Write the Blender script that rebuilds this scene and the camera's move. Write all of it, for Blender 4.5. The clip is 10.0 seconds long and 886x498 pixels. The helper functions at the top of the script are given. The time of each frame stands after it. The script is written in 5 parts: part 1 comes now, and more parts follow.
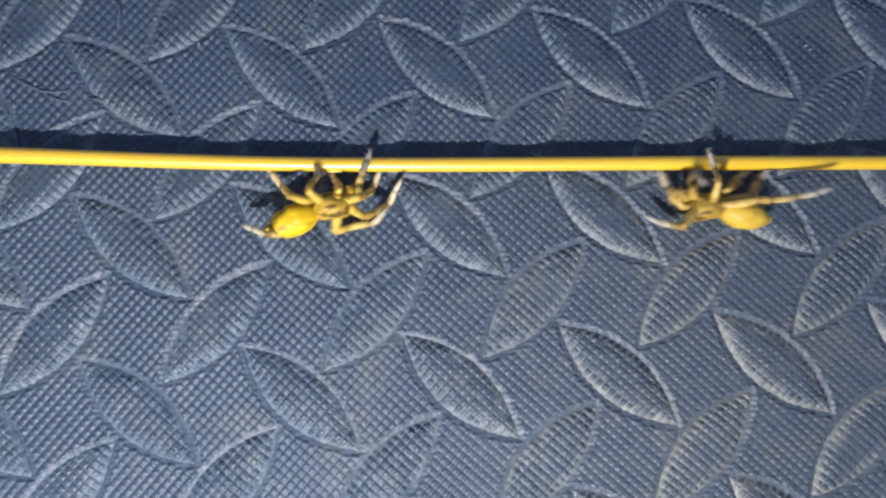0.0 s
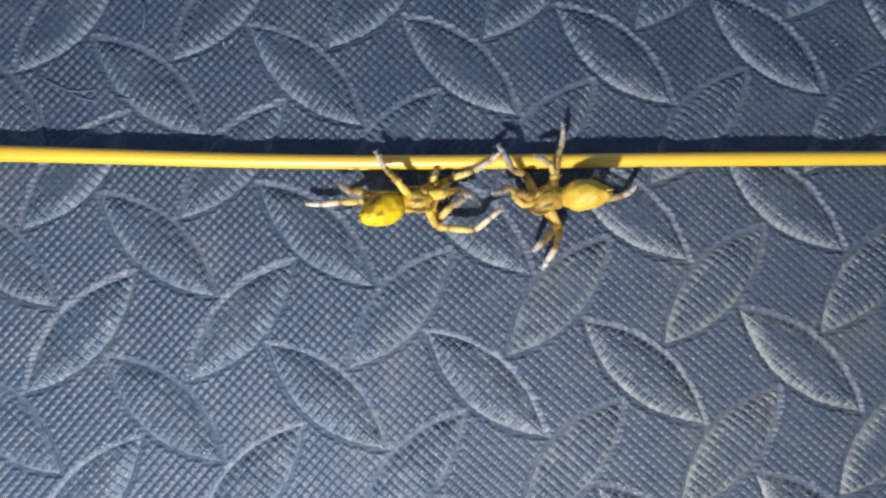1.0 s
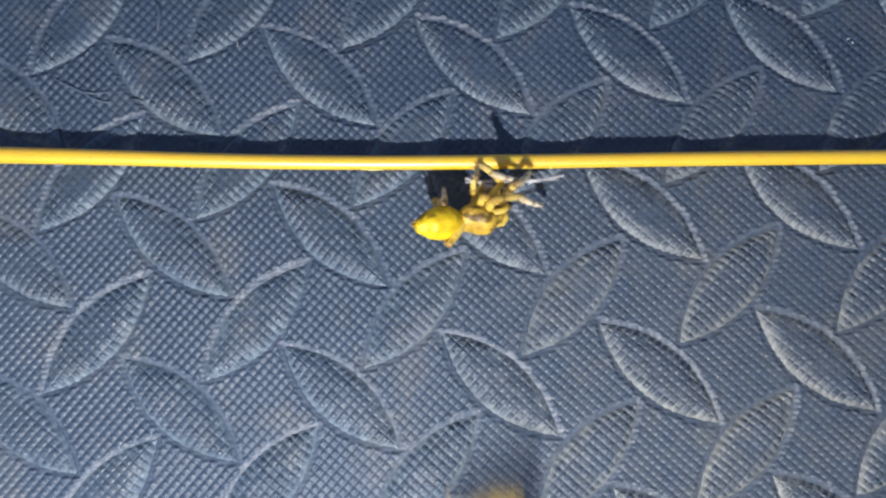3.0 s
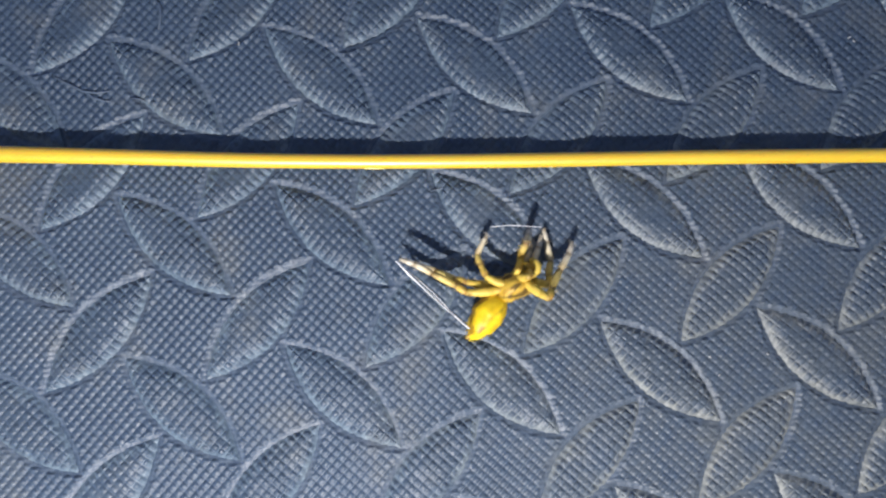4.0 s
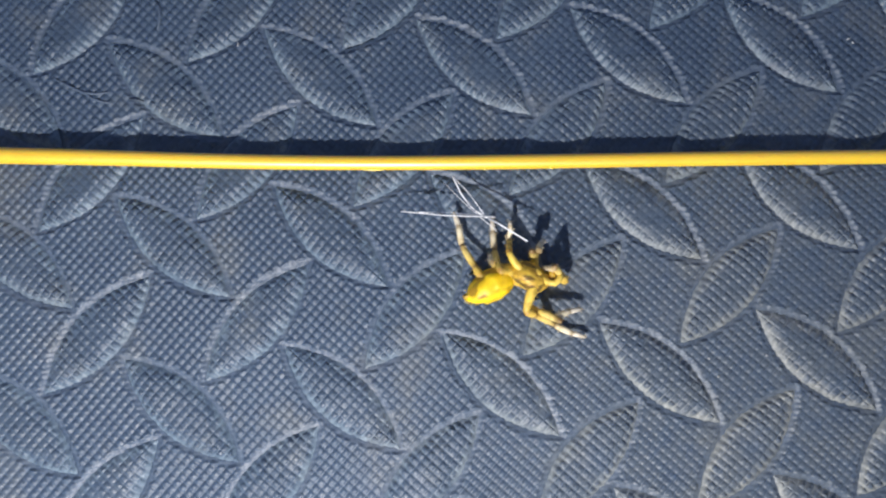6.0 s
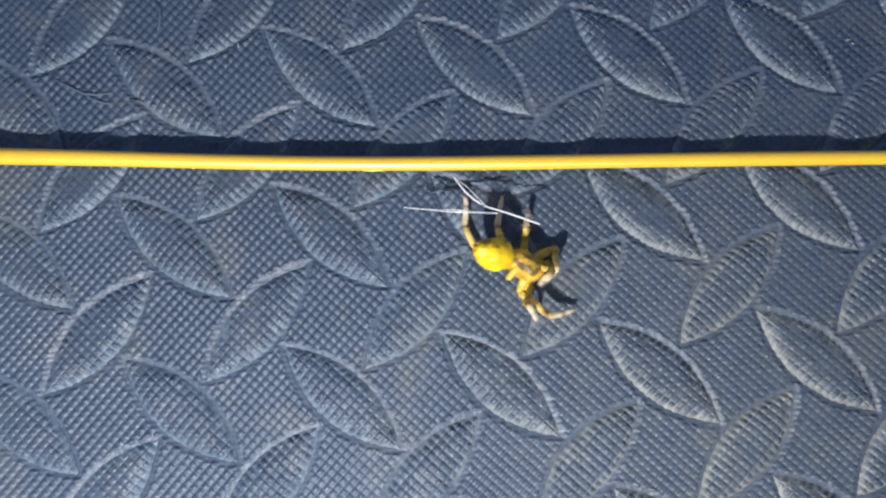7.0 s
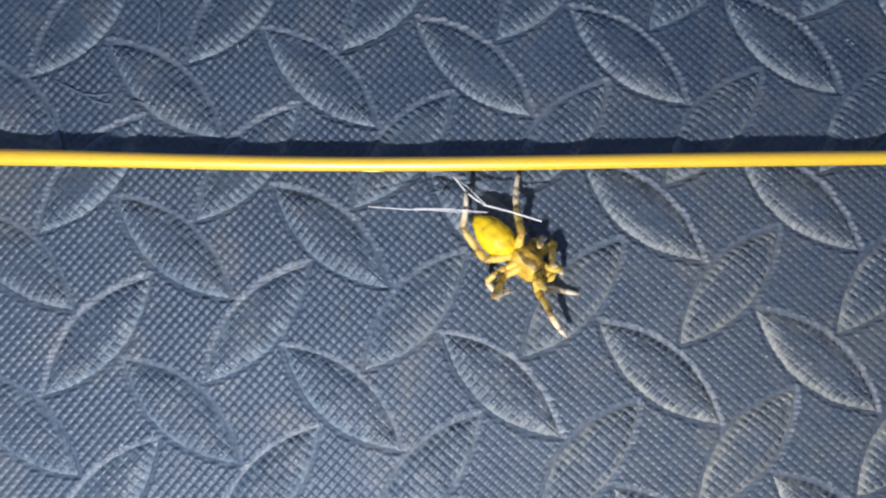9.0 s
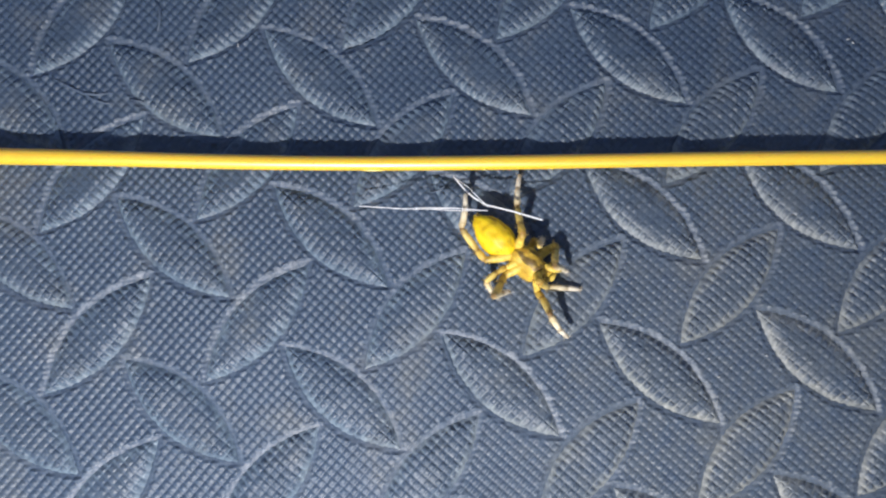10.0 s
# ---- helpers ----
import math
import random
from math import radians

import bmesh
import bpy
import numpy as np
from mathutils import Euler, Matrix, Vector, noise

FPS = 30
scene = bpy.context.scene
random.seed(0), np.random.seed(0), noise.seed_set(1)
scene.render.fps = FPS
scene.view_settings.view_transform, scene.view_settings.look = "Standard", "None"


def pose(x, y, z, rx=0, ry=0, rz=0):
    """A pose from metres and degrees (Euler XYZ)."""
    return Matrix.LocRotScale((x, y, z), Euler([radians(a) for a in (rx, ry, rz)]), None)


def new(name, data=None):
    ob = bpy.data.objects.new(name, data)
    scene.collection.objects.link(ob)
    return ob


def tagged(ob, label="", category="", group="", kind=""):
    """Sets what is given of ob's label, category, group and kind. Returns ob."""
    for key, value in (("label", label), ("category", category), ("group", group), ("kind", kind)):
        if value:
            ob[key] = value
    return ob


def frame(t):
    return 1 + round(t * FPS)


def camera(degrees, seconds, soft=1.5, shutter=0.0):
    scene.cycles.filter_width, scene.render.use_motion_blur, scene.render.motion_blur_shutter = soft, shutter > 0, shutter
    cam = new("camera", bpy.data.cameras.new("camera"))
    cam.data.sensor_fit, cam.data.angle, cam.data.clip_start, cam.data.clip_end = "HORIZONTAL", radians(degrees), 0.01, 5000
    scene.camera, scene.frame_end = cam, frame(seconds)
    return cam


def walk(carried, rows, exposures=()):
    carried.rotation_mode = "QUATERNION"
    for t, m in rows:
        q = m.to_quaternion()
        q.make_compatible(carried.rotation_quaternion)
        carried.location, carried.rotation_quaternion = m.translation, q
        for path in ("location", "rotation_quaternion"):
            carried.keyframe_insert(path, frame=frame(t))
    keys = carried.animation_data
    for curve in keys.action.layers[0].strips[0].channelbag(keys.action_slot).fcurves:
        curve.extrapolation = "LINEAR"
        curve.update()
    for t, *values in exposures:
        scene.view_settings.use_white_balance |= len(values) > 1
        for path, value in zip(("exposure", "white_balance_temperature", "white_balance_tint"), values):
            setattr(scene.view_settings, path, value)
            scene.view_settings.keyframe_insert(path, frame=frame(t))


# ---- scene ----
MM = 0.001


# ---- camera and its path ----
def held(x, y, z, tilt, turn, lean):
    """A hand-held pose: millimetres and degrees."""
    return pose(x * MM, y * MM, z * MM, 90 + tilt, 0, turn) @ pose(0, 0, 0, 0, 0, lean)


cam = camera(60, 10.0, soft=2.2, shutter=0.6)
walk(cam, [
    (0, held(3.80, -138.11, 0.13, 4.504, -1.727, 0.210)),
    (0.5, held(2.55, -137.96, -0.08, 4.489, -1.140, 0.169)),
    (1, held(1.62, -137.92, -0.23, 4.460, -0.804, 0.150)),
    (1.5, held(0.97, -137.96, -0.11, 4.355, -0.569, 0.094)),
    (2, held(0.49, -137.97, 0.06, 4.340, -0.463, 0.037)),
    (2.5, held(0.32, -137.91, 0.06, 4.387, -0.348, 0.072)),
    (4, held(0.09, -137.98, -0.25, 4.393, -0.279, -0.018)),
    (4.5, held(0.00, -138.02, 0.00, 4.311, -0.361, 0.000)),
    (5, held(0.18, -138.02, -0.10, 4.373, -0.296, 0.019)),
    (5.5, held(0.03, -137.96, -0.04, 4.389, -0.363, -0.011)),
    (7, held(0.10, -138.06, 0.07, 4.410, -0.320, 0.000)),
    (7.5, held(0.08, -137.87, 0.11, 4.425, -0.359, -0.014)),
    (8, held(0.16, -137.96, 0.09, 4.437, -0.315, -0.021)),
    (8.5, held(0.15, -138.02, 0.12, 4.422, -0.305, -0.042)),
    (9, held(0.10, -138.04, 0.01, 4.469, -0.333, -0.038)),
    (9.5, held(0.10, -138.02, 0.12, 4.385, -0.335, -0.022)),
    (10, held(0.23, -138.03, 0.09, 4.388, -0.272, -0.020)),
])

# ---- light: a small torch held below the lens, tilted up, in a dim closed room added to bounce blue fill ----
world = bpy.data.worlds.new("night")
world.use_nodes = True
world.node_tree.nodes["Background"].inputs[0].default_value = (0.25, 0.32, 0.45, 1)
world.node_tree.nodes["Background"].inputs[1].default_value = 0.02
scene.world = world
lamp_data = bpy.data.lights.new("torch", "POINT")
lamp_data.energy, lamp_data.shadow_soft_size, lamp_data.color = 2.53, 0.003, (1.0, 0.964, 0.955)
torch = new("torch", lamp_data)
torch.location = (-0.032, -0.144, -0.118)
scene.view_settings.exposure = 0.0


# ---- materials ----
def material(name, rough=0.5, specular=0.5):
    m = bpy.data.materials.new(name)
    m.use_nodes = True
    b = m.node_tree.nodes["Principled BSDF"]
    b.inputs["Roughness"].default_value = rough
    b.inputs["Specular IOR Level"].default_value = specular
    return m, m.node_tree.nodes, m.node_tree.links, b


def noise_node(nodes, links, scale, detail=4, rough=0.6, coords=None):
    n = nodes.new("ShaderNodeTexNoise")
    n.inputs["Scale"].default_value, n.inputs["Detail"].default_value, n.inputs["Roughness"].default_value = scale, detail, rough
    if coords is not None:
        links.new(coords, n.inputs["Vector"])
    return n.outputs["Fac"]


def ramp_node(nodes, links, fac, stops):
    r = nodes.new("ShaderNodeValToRGB")
    e = r.color_ramp.elements
    while len(e) < len(stops):
        e.new(0.5)
    for k, (at, colour) in enumerate(stops):
        e[k].position, e[k].color = at, (*colour, 1)
    links.new(fac, r.inputs["Fac"])
    return r.outputs["Color"]


def mix_node(nodes, links, fac, a, b, blend="MIX"):
    m = nodes.new("ShaderNodeMix")
    m.data_type, m.blend_type = "RGBA", blend
    for value, slot in ((fac, 0), (a, 6), (b, 7)):
        if isinstance(value, (int, float)):
            m.inputs[slot].default_value = value
        elif isinstance(value, tuple):
            m.inputs[slot].default_value = (*value, 1)
        else:
            links.new(value, m.inputs[slot])
    return m.outputs[2]


def bump_node(nodes, links, shader, height, distance, strength=1.0):
    b = nodes.new("ShaderNodeBump")
    b.inputs["Strength"].default_value, b.inputs["Distance"].default_value = strength, distance
    links.new(height, b.inputs["Height"])
    links.new(b.outputs["Normal"], shader.inputs["Normal"])


def place_coords(nodes):
    return nodes.new("ShaderNodeNewGeometry").outputs["Position"]


def own_coords(nodes):
    return nodes.new("ShaderNodeTexCoord").outputs["Object"]


def foam_material(name, on_tread, pale=1.0):
    """Slate-blue foam, dusty in patches and grubbier round one spot; the tops of the treads are rubbed greyer, their
    flanks are a little scuffed and mostly painted paler, as if torchlit.
    """
    m, n, l, b = material(name, 0.52, 0.45)
    at = place_coords(n)
    broad = noise_node(n, l, 34, 4, 0.6, at)
    fine = noise_node(n, l, 900, 3, 0.6, at)
    base = ramp_node(n, l, broad, [(0.3, (0.044, 0.070, 0.115)), (0.55, (0.057, 0.087, 0.136)), (0.75, (0.074, 0.101, 0.145))])
    grain = ramp_node(n, l, fine, [(0.3, (0.72, 0.74, 0.78)), (0.7, (1.2, 1.18, 1.12))])
    base = mix_node(n, l, 1.0, base, grain, "MULTIPLY")
    # pale paints light into the whole foam colour, brighter and warmer
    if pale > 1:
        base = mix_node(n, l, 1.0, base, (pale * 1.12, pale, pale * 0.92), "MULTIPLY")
    away = n.new("ShaderNodeVectorMath")
    away.operation, away.inputs[1].default_value = "DISTANCE", (0.062, 0, -0.022)
    l.new(at, away.inputs[0])
    grubby = n.new("ShaderNodeMapRange")
    grubby.inputs["From Min"].default_value, grubby.inputs["From Max"].default_value, grubby.inputs["To Min"].default_value, grubby.inputs["To Max"].default_value = 0.015, 0.075, 1.0, 0.0
    l.new(away.outputs["Value"], grubby.inputs["Value"])
    if on_tread:
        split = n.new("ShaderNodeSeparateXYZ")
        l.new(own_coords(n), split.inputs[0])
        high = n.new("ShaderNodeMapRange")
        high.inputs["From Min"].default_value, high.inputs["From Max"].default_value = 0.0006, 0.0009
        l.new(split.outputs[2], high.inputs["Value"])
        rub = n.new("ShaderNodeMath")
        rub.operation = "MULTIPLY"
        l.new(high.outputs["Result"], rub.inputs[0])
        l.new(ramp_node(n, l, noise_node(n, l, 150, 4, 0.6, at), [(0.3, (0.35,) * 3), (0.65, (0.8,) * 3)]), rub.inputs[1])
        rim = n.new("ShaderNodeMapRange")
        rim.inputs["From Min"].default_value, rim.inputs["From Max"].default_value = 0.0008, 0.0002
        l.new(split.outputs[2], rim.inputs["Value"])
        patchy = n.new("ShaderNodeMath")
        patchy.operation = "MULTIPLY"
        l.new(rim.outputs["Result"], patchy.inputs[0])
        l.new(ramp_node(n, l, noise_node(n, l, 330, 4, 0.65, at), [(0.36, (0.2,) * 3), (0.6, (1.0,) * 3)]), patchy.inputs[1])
        # torchlight on the sloping flanks, painted in as a lighter base colour
        lit_scuff = mix_node(n, l, 1.0, base, (2.7, 2.4, 1.95), "MULTIPLY")
        # round the grubby spot this painted flank light goes near white
        lit_scuff = mix_node(n, l, grubby.outputs["Result"], lit_scuff, (0.30, 0.31, 0.29))
        base = mix_node(n, l, patchy.outputs[0], base, lit_scuff)
        base = mix_node(n, l, rub.outputs[0], base, (0.052, 0.077, 0.114))
    dust = ramp_node(n, l, noise_node(n, l, 70, 6, 0.7, at), [(0.52, (0, 0, 0)), (0.72, (0.45 if on_tread else 0.5,) * 3)])
    base = mix_node(n, l, dust, base, (0.150, 0.158, 0.152))
    film = mix_node(n, l, 1.0, grubby.outputs["Result"], ramp_node(n, l, noise_node(n, l, 230, 5, 0.65, at), [(0.35, (0.12,) * 3), (0.65, (0.55,) * 3)]), "MULTIPLY")
    l.new(mix_node(n, l, film, base, (0.105, 0.118, 0.122)), b.inputs["Base Color"])
    l.new(ramp_node(n, l, noise_node(n, l, 120, 5, 0.6, at), [(0.3, (0.40,) * 3), (0.7, (0.53,) * 3)]), b.inputs["Roughness"])
    bump_node(n, l, b, noise_node(n, l, 2600, 4, 0.6, at), 0.00012, 0.5)
    return m


def wire_material():
    m, n, l, b = material("amber_insulation", 0.36, 1.0)
    at = place_coords(n)
    b.inputs["Coat Weight"].default_value, b.inputs["Coat Roughness"].default_value = 1.0, 0.33
    b.inputs["Subsurface Weight"].default_value, b.inputs["Subsurface Scale"].default_value = 0.45, 0.002
    b.inputs["Subsurface Radius"].default_value = (1.0, 0.7, 0.15)
    tone = ramp_node(n, l, noise_node(n, l, 90, 4, 0.6, at), [(0.3, (0.97, 0.575, 0.018)), (0.7, (0.99, 0.63, 0.026))])
    specks = ramp_node(n, l, noise_node(n, l, 1400, 2, 0.5, at), [(0.66, (0, 0, 0)), (0.74, (0.35, 0.35, 0.35))])
    l.new(mix_node(n, l, specks, tone, (0.42, 0.24, 0.03)), b.inputs["Base Color"])
    l.new(ramp_node(n, l, noise_node(n, l, 260, 3, 0.6, at), [(0.3, (0.38,) * 3), (0.7, (0.5,) * 3)]), b.inputs["Roughness"])
    bump_node(n, l, b, noise_node(n, l, 700, 3, 0.5, at), 0.00006, 0.4)
    return m


def body_material(name, light, dark, mark, marks_from, grain=300, rough=0.5):
    """A waxy skin with darker mottling and a few marks, both drawn out along the body."""
    m, n, l, b = material(name, rough, 0.45)
    stretch = n.new("ShaderNodeMapping")
    stretch.inputs["Scale"].default_value = (0.45, 1.0, 1.0)
    l.new(own_coords(n), stretch.inputs["Vector"])
    at = stretch.outputs["Vector"]
    mottle = ramp_node(n, l, noise_node(n, l, grain * 1.4, 5, 0.65, at), [(0.32, dark), (0.6, light)])
    marks = ramp_node(n, l, noise_node(n, l, grain, 3, 0.5, at), [(marks_from, (0, 0, 0)), (marks_from + 0.08, (0.85, 0.85, 0.85))])
    l.new(mix_node(n, l, marks, mottle, mark), b.inputs["Base Color"])
    b.inputs["Subsurface Weight"].default_value = 0.15
    b.inputs["Subsurface Radius"].default_value = (1.0, 0.5, 0.1)
    b.inputs["Subsurface Scale"].default_value = 0.0006
    bump_node(n, l, b, noise_node(n, l, 1600, 4, 0.6, at), 0.00012, 0.5)
    return m


def leg_material(name, stops, length):
    """Colour runs along the limb, from the body outwards."""
    m, n, l, b = material(name, 0.42, 0.4)
    at = own_coords(n)
    split = n.new("ShaderNodeSeparateXYZ")
    l.new(at, split.inputs[0])
    scale = n.new("ShaderNodeMath")
    scale.operation = "MULTIPLY"
    scale.inputs[1].default_value = 1 / length
    l.new(split.outputs[0], scale.inputs[0])
    along = ramp_node(n, l, scale.outputs[0], stops)
    mottle = ramp_node(n, l, noise_node(n, l, 900, 4, 0.6, at), [(0.32, (0.62, 0.55, 0.44)), (0.54, (1.08, 1.06, 1.02))])
    l.new(mix_node(n, l, 1.0, along, mottle, "MULTIPLY"), b.inputs["Base Color"])
    bump_node(n, l, b, noise_node(n, l, 3000, 3, 0.6, at), 0.00008, 0.6)
    return m


def plain_material(name, colour, rough, specular=0.5, wear=(0.8, 1.15), scale=60):
    m, n, l, b = material(name, rough, specular)
    tone = ramp_node(n, l, noise_node(n, l, scale, 5, 0.6, place_coords(n)), [(0.3, tuple(c * wear[0] for c in colour)), (0.7, tuple(c * wear[1] for c in colour))])
    l.new(tone, b.inputs["Base Color"])
    return m


FOAM = foam_material("slate_blue_foam", False)
# rubbed tops, and flanks with the torchlight painted in
RUBBED_LIT = foam_material("rubbed_lit_slate_foam", True)
# paler copy of the foam, for rims and creases painted as lit
LIT_FOAM = foam_material("lit_slate_foam", False, 1.38)
AMBER = wire_material()
SILK = plain_material("silk", (0.82, 0.83, 0.84), 0.25, 0.6, (0.92, 1.05), 900)
# blue of the added walls, set to lift and tint the shadows
BOUNCE_BLUE = plain_material("pale_blue_bounce", (0.61, 0.735, 0.97), 0.9, 0.2, (0.85, 1.1), 8)
CONCRETE = plain_material("floor_cement", (0.26, 0.275, 0.30), 0.85, 0.3, (0.7, 1.2), 25)
LINT = plain_material("pale_lint", (0.6, 0.6, 0.58), 0.8, 0.2)
EYE = plain_material("dark_eye", (0.012, 0.008, 0.006), 0.12, 0.6)

YELLOW = {
    "abdomen": body_material("bright_yellow_skin", (0.90, 0.64, 0.014), (0.68, 0.43, 0.010), (0.26, 0.14, 0.012), 0.535, 400),
    "carapace": body_material("amber_brown_shell", (0.72, 0.49, 0.06), (0.34, 0.18, 0.022), (0.05, 0.025, 0.010), 0.525, 620),
    "femur": leg_material("amber_limb", [(0.0, (0.36, 0.22, 0.04)), (0.3, (0.70, 0.51, 0.085)), (0.8, (0.70, 0.52, 0.10)), (0.97, (0.30, 0.18, 0.05))], 0.0065),
    "tibia": leg_material("banded_amber_limb", [(0.0, (0.36, 0.20, 0.04)), (0.12, (0.66, 0.47, 0.09)), (0.26, (0.60, 0.42, 0.09)), (0.31, (0.26, 0.15, 0.04)), (0.4, (0.68, 0.51, 0.13)), (0.8, (0.66, 0.52, 0.18)), (0.97, (0.24, 0.15, 0.06))], 0.0060),
    "foot": leg_material("pale_grey_limb_end", [(0.0, (0.34, 0.25, 0.12)), (0.1, (0.68, 0.57, 0.34)), (0.45, (0.72, 0.66, 0.50)), (0.56, (0.34, 0.27, 0.17)), (0.63, (0.66, 0.61, 0.50)), (0.98, (0.50, 0.46, 0.38))], 0.0053),
}
TAN = {
    "abdomen": body_material("honey_tan_skin", (0.76, 0.53, 0.062), (0.56, 0.35, 0.045), (0.22, 0.12, 0.03), 0.60),
    "carapace": body_material("tan_brown_shell", (0.60, 0.40, 0.06), (0.30, 0.17, 0.03), (0.055, 0.027, 0.012), 0.51, 620),
    "femur": leg_material("tan_limb", [(0.0, (0.34, 0.20, 0.05)), (0.3, (0.62, 0.44, 0.11)), (0.8, (0.60, 0.43, 0.12)), (0.97, (0.26, 0.15, 0.05))], 0.0065),
    "tibia": leg_material("banded_tan_limb", [(0.0, (0.30, 0.17, 0.05)), (0.12, (0.56, 0.39, 0.11)), (0.26, (0.50, 0.35, 0.11)), (0.31, (0.20, 0.11, 0.04)), (0.4, (0.55, 0.41, 0.15)), (0.8, (0.52, 0.41, 0.19)), (0.97, (0.18, 0.11, 0.05))], 0.0060),
    "foot": leg_material("greyish_limb_end", [(0.0, (0.28, 0.20, 0.11)), (0.1, (0.52, 0.45, 0.33)), (0.45, (0.55, 0.52, 0.46)), (0.56, (0.24, 0.20, 0.16)), (0.63, (0.55, 0.54, 0.51)), (0.98, (0.40, 0.39, 0.38))], 0.0053),
}


# ---- mesh helpers (millimetres in, metres out) ----
def mesh_of(name, verts, faces, mat, smooth=True):
    """A mesh from an n x 3 array in millimetres and a list or array of faces."""
    me = bpy.data.meshes.new(name)
    v = np.asarray(verts, dtype=np.float32) * MM
    f = np.asarray(faces, dtype=np.int32)
    me.vertices.add(len(v))
    me.vertices.foreach_set("co", v.ravel())
    me.loops.add(f.size)
    me.loops.foreach_set("vertex_index", f.ravel())
    me.polygons.add(len(f))
    me.polygons.foreach_set("loop_start", np.arange(0, f.size, f.shape[1], dtype=np.int32))
    me.polygons.foreach_set("use_smooth", np.full(len(f), smooth))
    me.update(calc_edges=True)
    me.validate()
    me.materials.append(mat)
    return me


def grid_faces(rows, cols, closed=False):
    """Quads over rows x cols points; closed joins the last column to the first."""
    r, c = np.meshgrid(np.arange(rows - 1), np.arange(cols if closed else cols - 1), indexing="ij")
    d = (c + 1) % cols
    return np.stack([r * cols + c, r * cols + d, (r + 1) * cols + d, (r + 1) * cols + c], -1).reshape(-1, 4)


def tube_points(line, radii, sides=10):
    """Rings round a line of points, with its ends drawn together."""
    line = np.asarray(line, float)
    radii = np.asarray(radii, float)
    t = np.gradient(line, axis=0)
    t /= np.linalg.norm(t, axis=1)[:, None]
    side = np.cross(t[0], (0.13, 0.21, 0.97))
    rings = []
    for k in range(len(line)):
        side = side - t[k] * (side @ t[k])
        side /= np.linalg.norm(side)
        up = np.cross(t[k], side)
        a = np.arange(sides) * 2 * math.pi / sides
        rings.append(line[k] + radii[k] * (np.cos(a)[:, None] * side + np.sin(a)[:, None] * up))
    rings.insert(0, np.repeat(line[:1] - t[0] * radii[0] * 0.4, sides, 0) * 0.999 + rings[0] * 0.001)
    rings.append(np.repeat(line[-1:] + t[-1] * radii[-1] * 0.4, sides, 0) * 0.999 + rings[-1] * 0.001)
    return np.concatenate(rings), grid_faces(len(rings), sides, True)


def tube_mesh(name, line, radii, mat, sides=10):
    return mesh_of(name, *tube_points(line, radii, sides), mat)


def joined(pieces):
    """Several (verts, quads) as one."""
    verts, faces, base = [], [], 0
    for v, f in pieces:
        verts.append(v)
        faces.append(np.asarray(f) + base)
        base += len(v)
    return np.concatenate(verts), np.concatenate(faces)


def ovoid_points(radius_at, length, rings=28, sides=28, flat=1.0, wobble=0.0, seed=0.0):
    """A round body along -x from 0 to -length; radius_at(0..1) gives half its width, flat its height against its width."""
    verts = []
    for i in range(rings + 1):
        u = 0.5 - 0.5 * math.cos(math.pi * i / rings)
        r = max(radius_at(u), 0.002)
        for k in range(sides):
            a = 2 * math.pi * k / sides
            p = Vector((-u * length, r * math.cos(a), r * flat * math.sin(a)))
            p += p.normalized() * wobble * noise.noise(p * 0.9 + Vector((seed, 0, 0)))
            verts.append(p)
    return np.array(verts), grid_faces(rings + 1, sides, True)


def box_points(lo, hi):
    x0, y0, z0 = lo
    x1, y1, z1 = hi
    v = [(x0, y0, z0), (x1, y0, z0), (x1, y1, z0), (x0, y1, z0), (x0, y0, z1), (x1, y0, z1), (x1, y1, z1), (x0, y1, z1)]
    f = [(0, 3, 2, 1), (4, 5, 6, 7), (0, 1, 5, 4), (1, 2, 6, 5), (2, 3, 7, 6), (3, 0, 4, 7)]
    return np.array(v, float), np.array(f)


def part(name, me, parent, label="", m=None):
    ob = new(name, me)
    ob.parent = parent
    if m is not None:
        ob.matrix_basis = m
    return tagged(ob, label)


# ---- the closed room: unseen, added to bounce blue fill light and hold the wire ----
FLOOR_Z = -260.0


def structure(name, lo, hi, mat, label, category):
    ob = new(name, mesh_of(name, *box_points(lo, hi), mat, False))
    return tagged(ob, label, category, kind="structure")


structure("floor", (-520, -800, FLOOR_Z - 20), (520, 40, FLOOR_Z), CONCRETE, "grey cement floor under the upright mat", "floor")
structure("wall_north", (-500, 9, FLOOR_Z), (500, 40, 500), BOUNCE_BLUE, "unseen pale blue wall added behind the foam mat", "wall")
structure("wall_south", (-500, -800, FLOOR_Z), (500, -780, 500), BOUNCE_BLUE, "unseen pale blue wall added facing the mat to bounce fill light", "wall")
structure("wall_west", (-520, -800, FLOOR_Z), (-500, 40, 500), BOUNCE_BLUE, "unseen pale blue wall added to hold one end of the wire and bounce fill light", "wall")
structure("wall_east", (500, -800, FLOOR_Z), (520, 40, 500), BOUNCE_BLUE, "unseen pale blue wall added to hold the other end of the wire and bounce fill light", "wall")
structure("ceiling", (-520, -800, 500), (520, 40, 520), BOUNCE_BLUE, "unseen pale blue ceiling added to bounce fill light", "ceiling")

# ---- the foam mat ----
PITCH, PITCH_DOWN = 28.4, 29.07
TURN = radians(4.413)
ORIGIN = (-49.94, 39.91)
LENS_LENGTH, LENS_WIDTH = 13.9, 4.75
STUD = 1.37
MOAT = 0.26
ACROSS = np.array((math.cos(TURN), math.sin(TURN)))
UP = np.array((-math.sin(TURN), math.cos(TURN)))
FALLING = (ACROSS - UP) / math.sqrt(2)
RISING = (ACROSS + UP) / math.sqrt(2)


